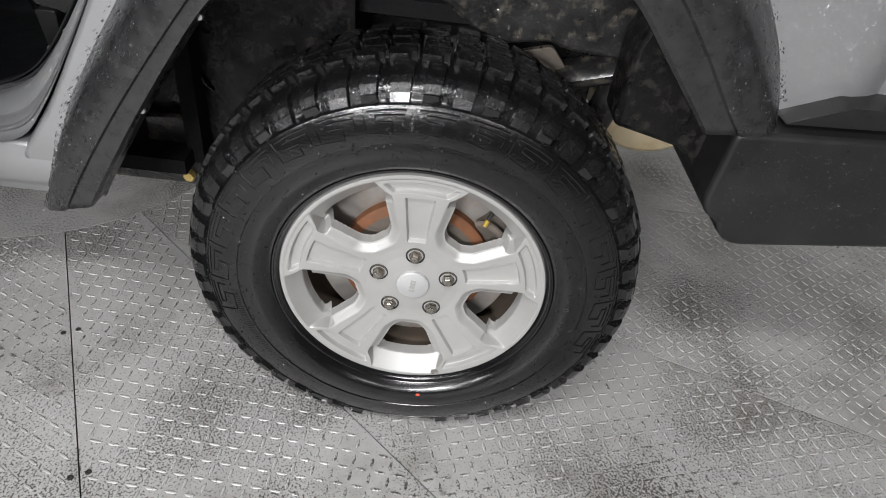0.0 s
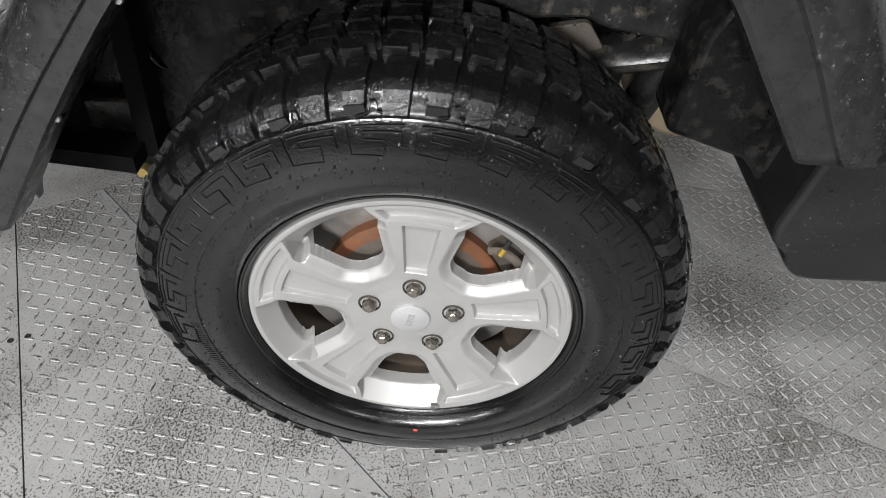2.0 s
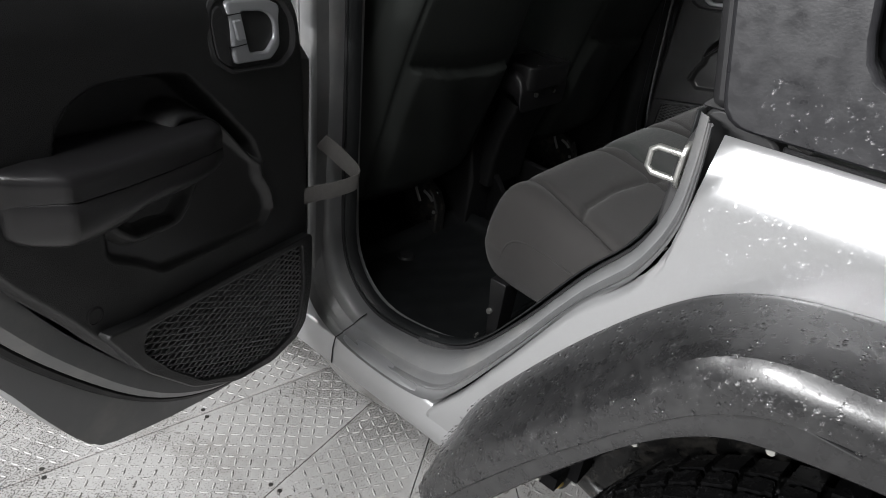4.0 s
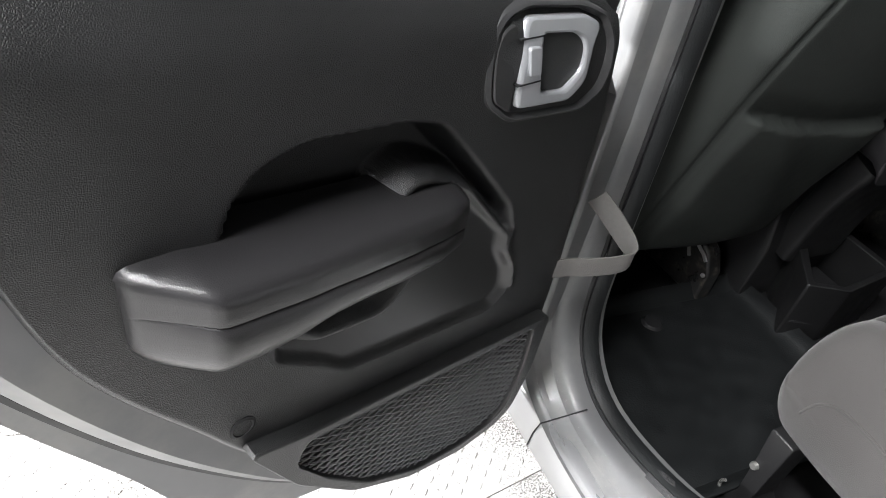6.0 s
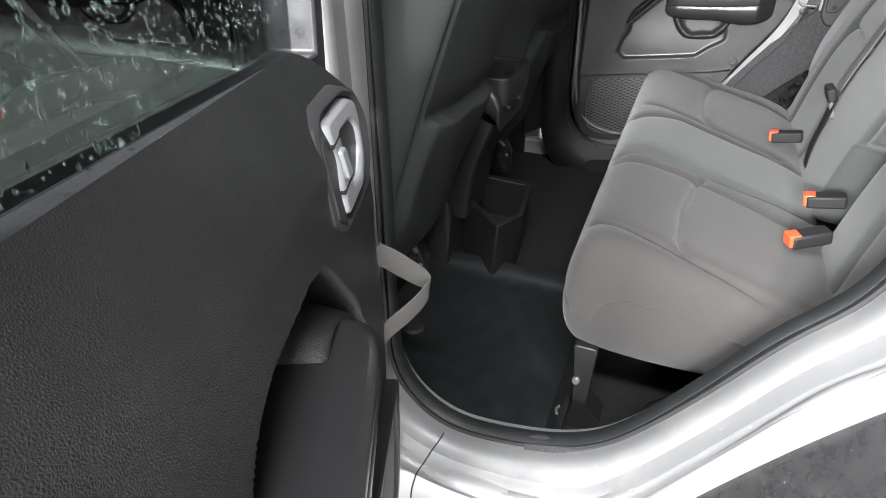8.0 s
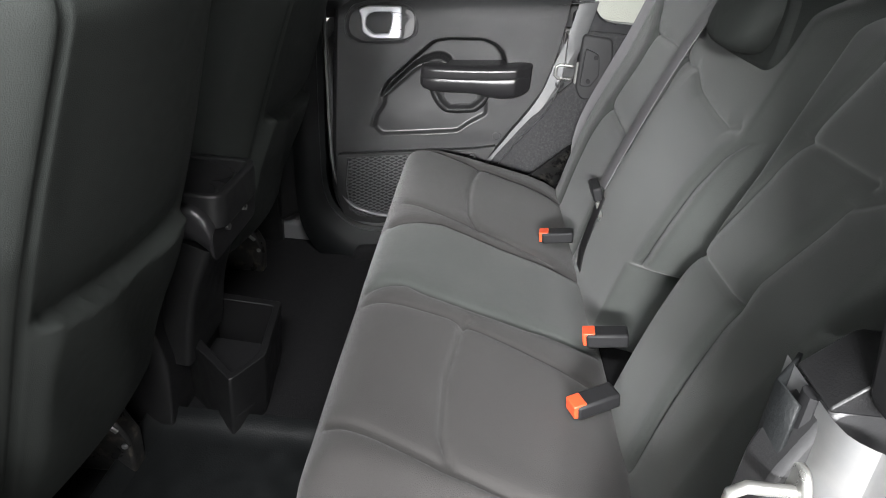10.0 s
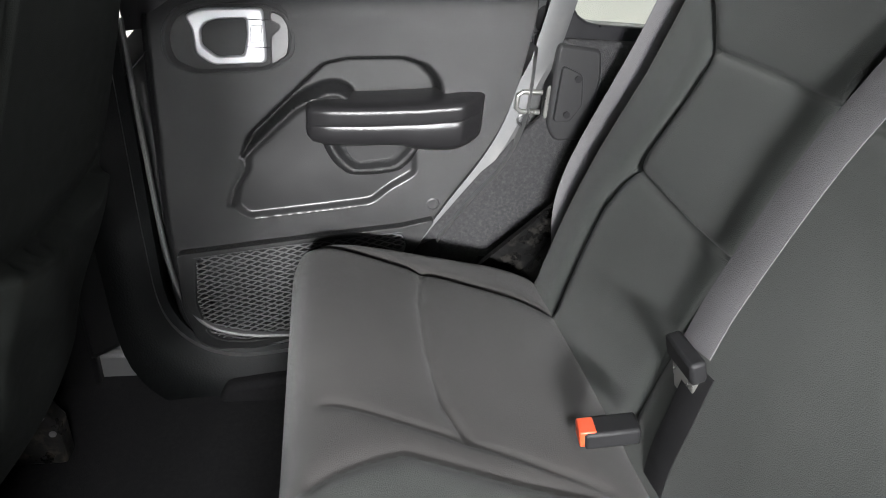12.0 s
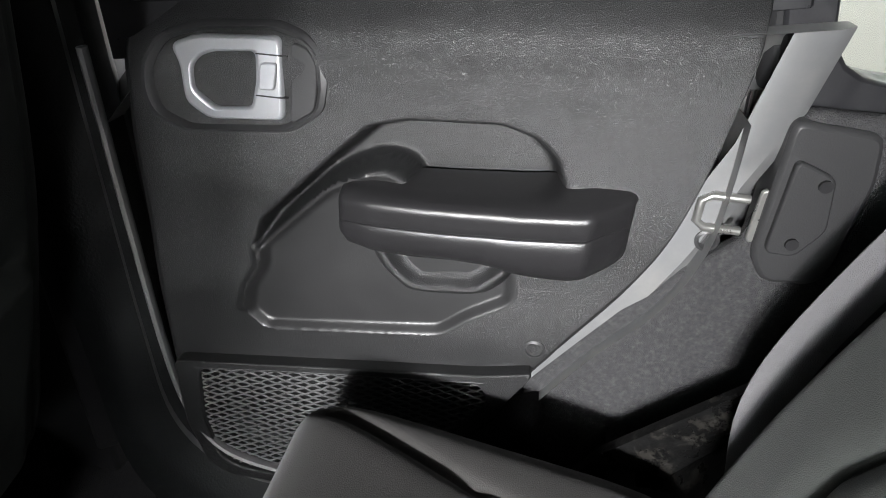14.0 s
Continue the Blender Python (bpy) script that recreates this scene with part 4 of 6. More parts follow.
def side_marks():
    """Raised hooked marks round the sidewall, outlined, and fine ribs under them."""
    def yside(r):
        for (r0, y0), (r1, y1) in zip(TYRE, TYRE[1:]):
            if r0 <= r <= r1:
                return y0 + (y1 - y0) * (r - r0) / (r1 - r0)
        return 0.0
    def stroke(bm, pts, w=0.0014, h=0.0016):
        P = []
        for (a0, r0), (a1, r1) in zip(pts, pts[1:]):
            for k in range(5):
                P.append((a0 + (a1 - a0) * k / 5, r0 + (r1 - r0) * k / 5))
        P.append(pts[-1])
        path = [at_wheel(r, a, yside(r)) for a, r in P]
        sweep(path, [(-w, -0.001), (w, -0.001), (w * 0.5, h), (-w * 0.5, h)], (0, -1, 0), bm)
    for i in range(17):
        a = radians(-104 + i * 12.6)
        bm = bmesh.new()
        k = 0.092
        stroke(bm, [(a, 0.347), (a, 0.314), (a + k * 1.25, 0.310), (a + k * 1.30, 0.328), (a + k * 0.55, 0.330), (a + k * 0.55, 0.338), (a + k * 1.9, 0.337)])
        stroke(bm, [(a + k * 0.2, 0.344), (a + k * 2.0, 0.344)])
        stroke(bm, [(a + k * 1.9, 0.337), (a + k * 1.9, 0.322)])
        part("sidewall_mark", bm, RUBBER_SIDE, WHEEL, smooth=False)
    for i in range(30):
        a = i * 2 * STEP + 0.5 * STEP
        if abs(a - math.pi) < 0.15:
            continue
        bm = bmesh.new()
        stroke(bm, [(a - 0.055, 0.3525), (a - 0.020, 0.356), (a - 0.012, 0.366), (a + 0.004, 0.366), (a + 0.008, 0.357), (a + 0.060, 0.3525)], 0.0016, 0.0026)
        part("shoulder_mark", bm, RUBBER, WHEEL, smooth=False)
    bm = bmesh.new()
    rr = random.Random(5)
    for i in range(330):
        a = radians(-150 + 300 * i / 330)
        if not -150 < math.degrees(a) < -95:
            continue
        path = [at_wheel(r, a, yside(r)) for r in (0.300, 0.306, 0.312)]
        sweep(path, [(-0.0006, -0.001), (0.0006, -0.001), (0, 0.0007)], (0, -1, 0), bm)
    tagged(part("sidewall_ribs", bm, RUBBER_SIDE, WHEEL, smooth=False), "fine radial ribs on the sidewall", kind="stuff")
    bm = disc_y(0.032, yside(0.2635) + 0.001, -0.261, 0.0042, 0.0015, 14)
    part("balance_dot", bm, RED, WHEEL, "red paint dot")
    a = math.atan2(0.267, 0.010)
    part("vent_ring", revolve([(0.0042, 0.0), (0.0042, -0.0016), (0.0028, -0.0016), (0.0028, 0.0)], 16), BEZEL, WHEEL, "small moulded ring").location = (0.267, yside(0.2672), 0.010)
    part("bead_ring", revolve([(0.2395, 0.0125), (0.2405, 0.0100), (0.2425, 0.0100), (0.2435, 0.0125)], 128), RUBBER_SIDE, WHEEL)


side_marks()


def wheel_drops():
    def wall(rng):
        i = rng.randrange(4, len(TYRE) - 7)
        (r0, y0), (r1, y1) = TYRE[i], TYRE[i + 1]
        t, a = rng.random(), rng.uniform(-2.6, 2.6)
        return at_wheel(r0 + (r1 - r0) * t, a, y0 + (y1 - y0) * t - 0.0004), (0, -1, 0)

    def tread(rng):
        a, y = rng.uniform(-1.2, 1.2), rng.uniform(0.03, 0.20)
        return at_wheel(tread_radius(y) + 0.0002, a, y), (math.sin(a), 0, math.cos(a))

    def shoulder(rng):
        a, t = rng.uniform(-1.6, 1.6), rng.random()
        return at_wheel(0.368 + 0.018 * t, a, 0.0080 + 0.020 * t), (0.5 * math.sin(a), -0.8, 0.5 * math.cos(a))
    scatter_drops(21, 2600, wall, WHEEL, "fine water drops on the sidewall", 0.55)
    scatter_drops(22, 1500, tread, WHEEL, "fine water drops on the tread", 0.7)
    scatter_drops(23, 1600, shoulder, WHEEL, "fine water drops on the tyre shoulder", 0.7)


wheel_drops()


SPOKE_TOP = [(0.029, 0.0268), (0.046, 0.0275), (0.062, 0.0288), (0.080, 0.0286), (0.096, 0.0272), (0.130, 0.0235), (0.165, 0.0205), (0.187, 0.0187), (0.205, 0.0176), (0.2225, 0.0162)]
SPOKE_PANEL = [(0.094, 0.0150), (0.130, 0.0180), (0.165, 0.0212), (0.186, 0.0235)]
SPOKE_FOOT = [(0.180, 0.0440), (0.192, 0.0470), (0.200, 0.0560), (0.2135, 0.0680), (0.2225, 0.0740)]
WINDOW = rounded([(-0.016, 0.1045), (0.016, 0.1045), (0.032, 0.118), (0.0595, 0.182), (0.0555, 0.190), (0.029, 0.1965), (0.0, 0.1985), (-0.029, 0.1965), (-0.0555, 0.190), (-0.0595, 0.182), (-0.032, 0.118)], 0.006)


def spoke():
    """A fifth of the wheel's face, upright: hub, broad spoke with a sunk panel and forked foot, half a window on each side."""
    nr, na = 210, 200
    rows, open_at = [], []
    for i in range(nr + 1):
        r = 0.029 + (0.2225 - 0.029) * i / nr
        row, flags = [], []
        for j in range(na + 1):
            th = radians(-36 + 72 * j / na)
            t = r * math.sin(th)
            gap = radians(36) - abs(th)
            d = inside(WINDOW, r * math.sin(gap), r * math.cos(gap))
            y = interp(SPOKE_TOP, r)
            if 0.085 < r < 0.192:
                y += 0.0078 * sstep(interp(SPOKE_PANEL, r) + 0.0012, interp(SPOKE_PANEL, r) - 0.0016, abs(t)) * sstep(0.0925, 0.0965, r) * sstep(0.1875, 0.1845, r)
            if r > 0.176:
                off = sstep(-0.0012, 0.0022, abs(t) - interp(SPOKE_FOOT, r))
                y += off * 0.034 * ((0.2225 - r) / 0.0325) * sstep(0.176, 0.190, r)
                y += 0.0085 * (1 - off) * sstep(0.1955, 0.1985, r) * sstep(0.2165, 0.2125, r) * sstep(interp(SPOKE_FOOT, r) - 0.009, interp(SPOKE_FOOT, r) - 0.014, abs(t))
            if r < 0.196 and d > -0.024:
                edge = sstep(-0.017, 0.0, d)
                y += 0.0105 * edge * (1 - sstep(0.180, 0.194, r))
            if d > 0.0:
                y += 0.018 * sstep(0.0, 0.0022, d)
            row.append((r * math.sin(th), y, r * math.cos(th)))
            flags.append(d)
        rows.append(row)
        open_at.append(flags)
    bm = grid(rows)
    gone = [min(open_at[i][j], open_at[i][j + 1], open_at[i + 1][j], open_at[i + 1][j + 1]) > 0.0020 for i in range(nr) for j in range(na)]
    bmesh.ops.delete(bm, geom=[f for f, g in zip(bm.faces, gone) if g], context="FACES")
    return bm


def rim_face():
    first = None
    for i in range(5):
        if first is None:
            o = part("spoke", spoke(), ALLOY, WHEEL, "broad silver spoke with a recessed panel", angle=38)
            first = o
        else:
            o = new("spoke", first.data)
            o.parent = WHEEL
            tagged(o, first["label"])
        o.rotation_euler = (0, radians(72 * i), 0)
    hub = [(0.0, 0.062), (0.0305, 0.062), (0.0305, 0.0275), (0.0300, 0.0266)]
    part("hub_bore", revolve(hub, 96), ALLOY, WHEEL, "silver bore under the cap", angle=35)
    part("centre_cap", revolve([(0.0, 0.0215), (0.026, 0.0215), (0.0285, 0.0228), (0.0292, 0.0255), (0.0292, 0.032)], 64), CAP, WHEEL, "grey round centre cap with a small raised emblem")
    bm = bmesh.new()
    for k, (x, w) in enumerate(((-0.0105, 0.0022), (-0.0035, 0.0032), (0.0035, 0.0032), (0.0105, 0.0032))):
        box(-0.0045, 0.0045, 0.0205, 0.0218, x - w * 0.8, x + w * 0.8, bm)
    part("emblem", bm, ALLOY, WHEEL, "small raised bars of an emblem", smooth=False).rotation_euler = (0, radians(8), 0)
    nut0 = seat0 = None
    for i in range(5):
        a = radians(72 * i)
        p = at_wheel(0.0635, a, 0.0)
        if nut0 is None:
            bm = bmesh.new()
            k = 6
            rr = [[(q * math.cos(2 * math.pi * j / k), y, q * math.sin(2 * math.pi * j / k)) for j in range(k)] for q, y in ((0.0112, 0.045), (0.0112, 0.022), (0.0088, 0.0165), (0.004, 0.0150))]
            grid(rr, cu=True, bm=bm)
            bm.verts.ensure_lookup_table()
            bm.faces.new([bm.verts[len(bm.verts) - k + j] for j in range(k)])
            nut = part("lug_nut", bm, LUG, WHEEL, "brown-stained steel wheel nut", smooth=False, bevel=0.0012)
            nut0 = nut
            seat = part("nut_seat", revolve([(0.0165, 0.0285), (0.0160, 0.0262), (0.0140, 0.0262), (0.0120, 0.040)], 24), CHASSIS, WHEEL, "dark recess round the nut")
            seat0 = seat
        else:
            nut = new("lug_nut", nut0.data)
            nut.parent = WHEEL
            tagged(nut, nut0["label"])
            bv = nut.modifiers.new("bevel", "BEVEL")
            bv.width, bv.segments = 0.0012, 2
            seat = new("nut_seat", seat0.data)
            seat.parent = WHEEL
        nut.location = (p.x, 0.0, p.z)
        nut.rotation_euler = (0, a * 1.3 + 0.2, 0)
        seat.location = (p.x, 0.0, p.z)
    part("barrel", revolve([(0.2125, 0.066), (0.207, 0.10), (0.203, 0.16), (0.206, 0.22)], 96), DUST, WHEEL, "dusty brown inner barrel of the rim")
    # brake behind the spokes
    part("brake_disc", revolve([(0.130, 0.098), (0.180, 0.098), (0.180, 0.114), (0.130, 0.114)], 96, closed=True), ROTOR, WHEEL, "worn grey brake disc")
    part("disc_hat", revolve([(0.0, 0.078), (0.112, 0.078), (0.116, 0.0785)], 96), CALIPER, WHEEL, "dusty brown brake disc hat")
    part("hat_edge", revolve([(0.116, 0.0785), (0.128, 0.079), (0.134, 0.083), (0.136, 0.100)], 96), RUST, WHEEL, "rust-orange edge of the hat")
    part("backing_plate", revolve([(0.05, 0.150), (0.199, 0.150), (0.199, 0.156), (0.05, 0.156)], 64), DUST, WHEEL, "dusty brown backing plate")
    bm = loft([[at_wheel(r, a, y) for r, y in ((0.138, 0.078), (0.186, 0.078), (0.191, 0.086), (0.189, 0.125), (0.138, 0.125))] for a in [radians(44 + 3.6 * k) for k in range(10)]])
    cal = part("brake_caliper", bm, CALIPER, WHEEL, "dirty grey iron brake caliper", bevel=0.005)
    pts = curve([at_wheel(0.150, radians(40), 0.066), at_wheel(0.168, radians(44), 0.060), at_wheel(0.172, radians(56), 0.060), at_wheel(0.150, radians(66), 0.064)], 14)
    part("caliper_clip", sweep(pts, [(a * 1.5, b) for a, b in circle(0.0045, 8)], (0, 1, 0)), CALIPER, WHEEL, "pale bent spring clip")
    p0, p1 = at_wheel(0.203, radians(37), 0.052), at_wheel(0.180, radians(39), 0.048)
    part("valve_stem", sweep([p0, p0.lerp(p1, 0.4), p1], circle(0.0040, 10), (0, 1, 0)), SEAL, WHEEL, "black valve stem")
    p2 = p1.lerp(p0, -0.5)
    part("valve_cap", sweep([p1, p2], circle(0.0046, 10), (0, 1, 0)), BRASS, WHEEL, "yellow brass valve cap")
    part("balance_weight", prism([(0.052, -0.212), (0.066, -0.208), (0.068, -0.214), (0.054, -0.218)], 0.0135, 0.020), STEEL, WHEEL, "small grey balance weight")


rim_face()

# ---------------------------------------------------------------- rear doors
# Door drawing: u from the hinge side to the rear, w towards the cabin, z up.
PANEL_FRONT = 0.062
PANEL_LOW = [(0.062, 0.690), (0.072, 0.640), (0.095, 0.600), (0.130, 0.586), (0.20, 0.586), (0.29, 0.620), (0.394, 0.682), (0.46, 0.755), (0.515, 0.832), (0.545, 0.880), (0.594, 0.953), (0.622, 1.010), (0.641, 1.085), (0.655, 1.180), (0.664, 1.250)]
SHELL_LOW = [(0.030, 0.640), (0.045, 0.590), (0.085, 0.556), (0.13, 0.545), (0.20, 0.545), (0.29, 0.572), (0.385, 0.630), (0.465, 0.705), (0.550, 0.812), (0.610, 0.905), (0.662, 1.005), (0.692, 1.090)]
RECESS = rounded([(0.193, 0.956), (0.206, 0.990), (0.294, 1.080), (0.323, 1.108), (0.361, 1.118), (0.451, 1.124), (0.485, 1.114), (0.507, 1.094), (0.517, 1.066), (0.517, 1.020), (0.380, 1.010), (0.373, 1.040), (0.363, 1.061), (0.347, 1.068), (0.328, 1.066), (0.300, 1.053), (0.278, 1.039), (0.199, 0.956)], 0.008)
LOWER = rounded([(0.202, 0.958), (0.275, 1.029), (0.293, 1.043), (0.330, 1.056), (0.40, 1.03), (0.475, 0.990), (0.481, 0.932), (0.437, 0.904), (0.407, 0.878), (0.328, 0.866), (0.200, 0.848), (0.178, 0.868), (0.184, 0.905), (0.203, 0.935)], 0.010)
CHANNEL = [(0.370, 1.036), (0.367, 1.045), (0.358, 1.057), (0.345, 1.063), (0.328, 1.062), (0.300, 1.050), (0.276, 1.037), (0.196, 0.961), (0.199, 0.935), (0.181, 0.905), (0.174, 0.875)]


def panel_w(u, z):
    """The moulded door panel: how far it stands out towards the cabin."""
    w = -0.055 * sstep(1.150, 1.255, z - 0.09 * (u - 0.3)) ** 1.3 - 0.006 * sstep(1.02, 1.20, z)
    w -= 0.010 * sstep(0.13, 0.06, u) * sstep(1.02, 1.20, z)
    w += 0.007 * sstep(1.00, 0.86, z)
    if z < 0.85:
        w -= 0.026 * sstep(0.0, 0.010, inside(LOWNET, u, z))
    deep = inside(RECESS, u, z)
    w -= 0.042 * sstep(-0.003, 0.010, deep)
    w -= 0.009 * sstep(-0.002, 0.009, inside(LOWER, u, z)) * (1 - sstep(-0.004, 0.006, deep))
    w += 0.0042 * math.exp(-(lane(CHANNEL, u, z) / 0.0052) ** 2)
    return w, deep


PANEL_N, PANEL_M = 190, 210


@functools.lru_cache(maxsize=1)
def panel_points():
    """The door panel as columns of (u, w, z), from its lower edge up."""
    low = [(p.x, p.y) for p in curve([(u, z, 0) for u, z in PANEL_LOW], 80)]
    cols = []
    for i in range(PANEL_N + 1):
        u = PANEL_FRONT + (0.664 - PANEL_FRONT) * i / PANEL_N
        b = interp(low, u)
        top = 1.232 - 0.050 * sstep(0.19, 0.06, u) ** 1.6 + 0.09 * (u - 0.3)
        col = []
        for j in range(PANEL_M + 1):
            z = b + (top - b) * j / PANEL_M
            w, deep = panel_w(u, z)
            e = min(u - PANEL_FRONT, (z - b) * 0.8)
            w -= 0.014 * (1 - sstep(0.0, 0.018, e)) ** 2
            col.append((u, w, z, deep))
        cols.append(col)
    return cols


def door_panel(s, field):
    """One field of the panel skin: main, grip hollow, or under the armrest."""
    cols = panel_points()
    bm = grid([[(u, s * w, z) for u, w, z, _ in col] for col in cols])
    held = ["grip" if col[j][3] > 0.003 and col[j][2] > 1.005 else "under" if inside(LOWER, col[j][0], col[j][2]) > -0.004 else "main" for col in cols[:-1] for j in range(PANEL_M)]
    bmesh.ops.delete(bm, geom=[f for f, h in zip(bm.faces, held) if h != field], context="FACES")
    return bm


def door_shell(s):
    """The painted metal door behind the panel, as a rim with an outer skin."""
    low = [(p.x, p.y) for p in curve([(u, z, 0) for u, z in SHELL_LOW], 40)]
    outline = low + ([(0.705, 1.13), (0.715, 1.17)] if s > 0 else [(0.708, 1.13), (0.728, 1.235)]) + [(0.085, 1.13), (0.030, 1.07)]
    inner = [(0.03 + (u - 0.03) * 0.93, 1.10 + (z - 1.10) * 0.95) for u, z in outline]
    rows = [[(u, s * w, z) for u, z in o] for o, w in ((inner, -0.020), ([(a * 0.3 + c * 0.7, b * 0.3 + d * 0.7) for (a, b), (c, d) in zip(inner, outline)], -0.018), (outline, -0.028), (outline, -0.050))]
    if s > 0:
        skin = [(p.x, p.y) for p in curve([(u, z, 0) for u, z in ((0.0, 0.62), (0.025, 0.560), (0.10, 0.518), (0.20, 0.512), (0.323, 0.546), (0.445, 0.594), (0.502, 0.628), (0.552, 0.714), (0.591, 0.798), (0.650, 0.912), (0.700, 1.02), (0.722, 1.10))], 40)] + outline[40:]
    else:
        skin = [(min(0.31 + (u - 0.31) * 1.13, 0.728), min(1.0 + (z - 1.0) * 1.13, 1.165)) for u, z in outline]
    rows += [[(u, s * w, z) for u, z in skin] for w in ((-0.055, -0.066, -0.104) if s > 0 else (-0.080, -0.092, -0.128))]
    bm = grid(rows, cu=True)
    bm.verts.ensure_lookup_table()
    k = len(outline)
    bm.faces.new([bm.verts[len(bm.verts) - k + i] for i in range(k)])
    return bm


def window_frame(s):
    out = [(0.030, 1.130), (0.700, 1.242), (0.610, 1.735), (0.585, 1.75), (0.02, 1.75), (0.0, 1.73)]
    inn = [(0.060, 1.192), (0.570, 1.250), (0.535, 1.69), (0.525, 1.70), (0.055, 1.70), (0.045, 1.69)]
    return ring_prism(out, inn, s * -0.052, s * -0.10)


def armrest(s):
    """A padded armrest, deeper towards the rear."""
    rows = []
    st = [(0.2965, 0.008, 1.040, 1.008), (0.299, 0.022, 1.050, 0.999), (0.308, 0.030, 1.054, 0.991), (0.335, 0.035, 1.056, 0.986), (0.380, 0.039, 1.059, 0.987), (0.420, 0.041, 1.062, 0.990), (0.450, 0.0425, 1.065, 0.990), (0.475, 0.044, 1.067, 0.985), (0.505, 0.0455, 1.071, 0.984), (0.530, 0.0465, 1.074, 0.986),
          (0.5385, 0.0468, 1.0755, 0.988), (0.5435, 0.0455, 1.0765, 0.989), (0.548, 0.0415, 1.077, 0.990), (0.566, 0.024, 1.078, 0.996), (0.577, 0.013, 1.078, 1.003), (0.583, 0.006, 1.076, 1.010), (0.587, -0.01, 1.070, 1.020)]
    for u, d, zt, zb in st:
        zs = zt - 0.034
        h = zs - zb
        sec = [(-0.034, zt + 0.001), (d * 0.30, zt - 0.002), (d * 0.76, zt - 0.0055), (d * 0.92, zt - 0.0085), (d * 0.985, zt - 0.013), (d * 0.995, zt - 0.018), (d * 0.965, zt - 0.026), (d * 0.97, zs + 0.0016), (d * 0.96, zs + 0.0006), (d * 0.935, zs), (d * 0.965, zs - 0.0006), (d * 0.985, zs - 0.0018),
               (d * 1.0, zs - 0.25 * h), (d * 0.98, zs - 0.50 * h), (d * 0.90, zs - 0.72 * h), (d * 0.76, zs - 0.90 * h), (d * 0.50, zb - 0.001), (-0.034, zb - 0.004)]
        rows.append([(u, s * w, z) for w, z in sec])
    return loft(rows)


BEZ_OUT = [(0.095, 1.148), (0.112, 1.174), (0.151, 1.187), (0.232, 1.194), (0.262, 1.187), (0.278, 1.172), (0.283, 1.145), (0.279, 1.118), (0.245, 1.095), (0.134, 1.084), (0.100, 1.098), (0.092, 1.120)]
PULL_OUT = [(0.136, 1.150), (0.126, 1.167), (0.150, 1.177), (0.237, 1.183), (0.240, 1.156), (0.241, 1.107), (0.162, 1.100), (0.139, 1.114)]
PULL_IN = [(0.149, 1.149), (0.157, 1.159), (0.170, 1.164), (0.212, 1.168), (0.213, 1.142), (0.207, 1.116), (0.170, 1.112), (0.149, 1.128)]
LOWNET = [(0.112, 0.778), (0.290, 0.806), (0.459, 0.828), (0.470, 0.800), (0.430, 0.742), (0.371, 0.676), (0.290, 0.625), (0.203, 0.604), (0.145, 0.606), (0.120, 0.622), (0.106, 0.690)]


def lower_pocket(s, door):
    frame_out = [(0.080, 0.786), (0.290, 0.817), (0.459, 0.841), (0.518, 0.856), (0.468, 0.765), (0.394, 0.680), (0.300, 0.617), (0.205, 0.587), (0.130, 0.588), (0.100, 0.606), (0.080, 0.680)]
    part("pocket_frame", ring_prism(rounded(frame_out, 0.012), rounded(LOWNET, 0.012), s * -0.004, s * 0.024), PANEL, door, "black plastic map pocket frame", bevel=0.007, segs=3)
    # net of crossing cords
    bm = bmesh.new()
    for fam in (1, -1):
        for k in range(-30, 70):
            p = []
            for q in range(0, 90):
                u = 0.09 + q * 0.0046
                z = 0.60 + 0.15 * (u - 0.1) + k * 0.0102 + fam * (u - 0.28) * 0.44 + 0.0007 * math.sin(q * 1.7 + k)
                if inside(LOWNET, u, z) > -0.004:
                    p.append((u, s * 0.0168, z))
                    continue
                if len(p) > 2:
                    sweep(p, circle(0.00135, 5), (0, 1, 0), bm)
                p = []
            if len(p) > 2:
                sweep(p, circle(0.00135, 5), (0, 1, 0), bm)
    tagged(part("net", bm, NET, door), "dark grey elastic cord net of the map pocket")
    top = [(u, s * 0.018, z) for u, z in ((0.108, 0.780), (0.20, 0.795), (0.33, 0.814), (0.462, 0.831))]
    part("net_hem", sweep(top, [(a, b * 1.8) for a, b in circle(0.0035, 8)], (0, 1, 0)), NET, door)


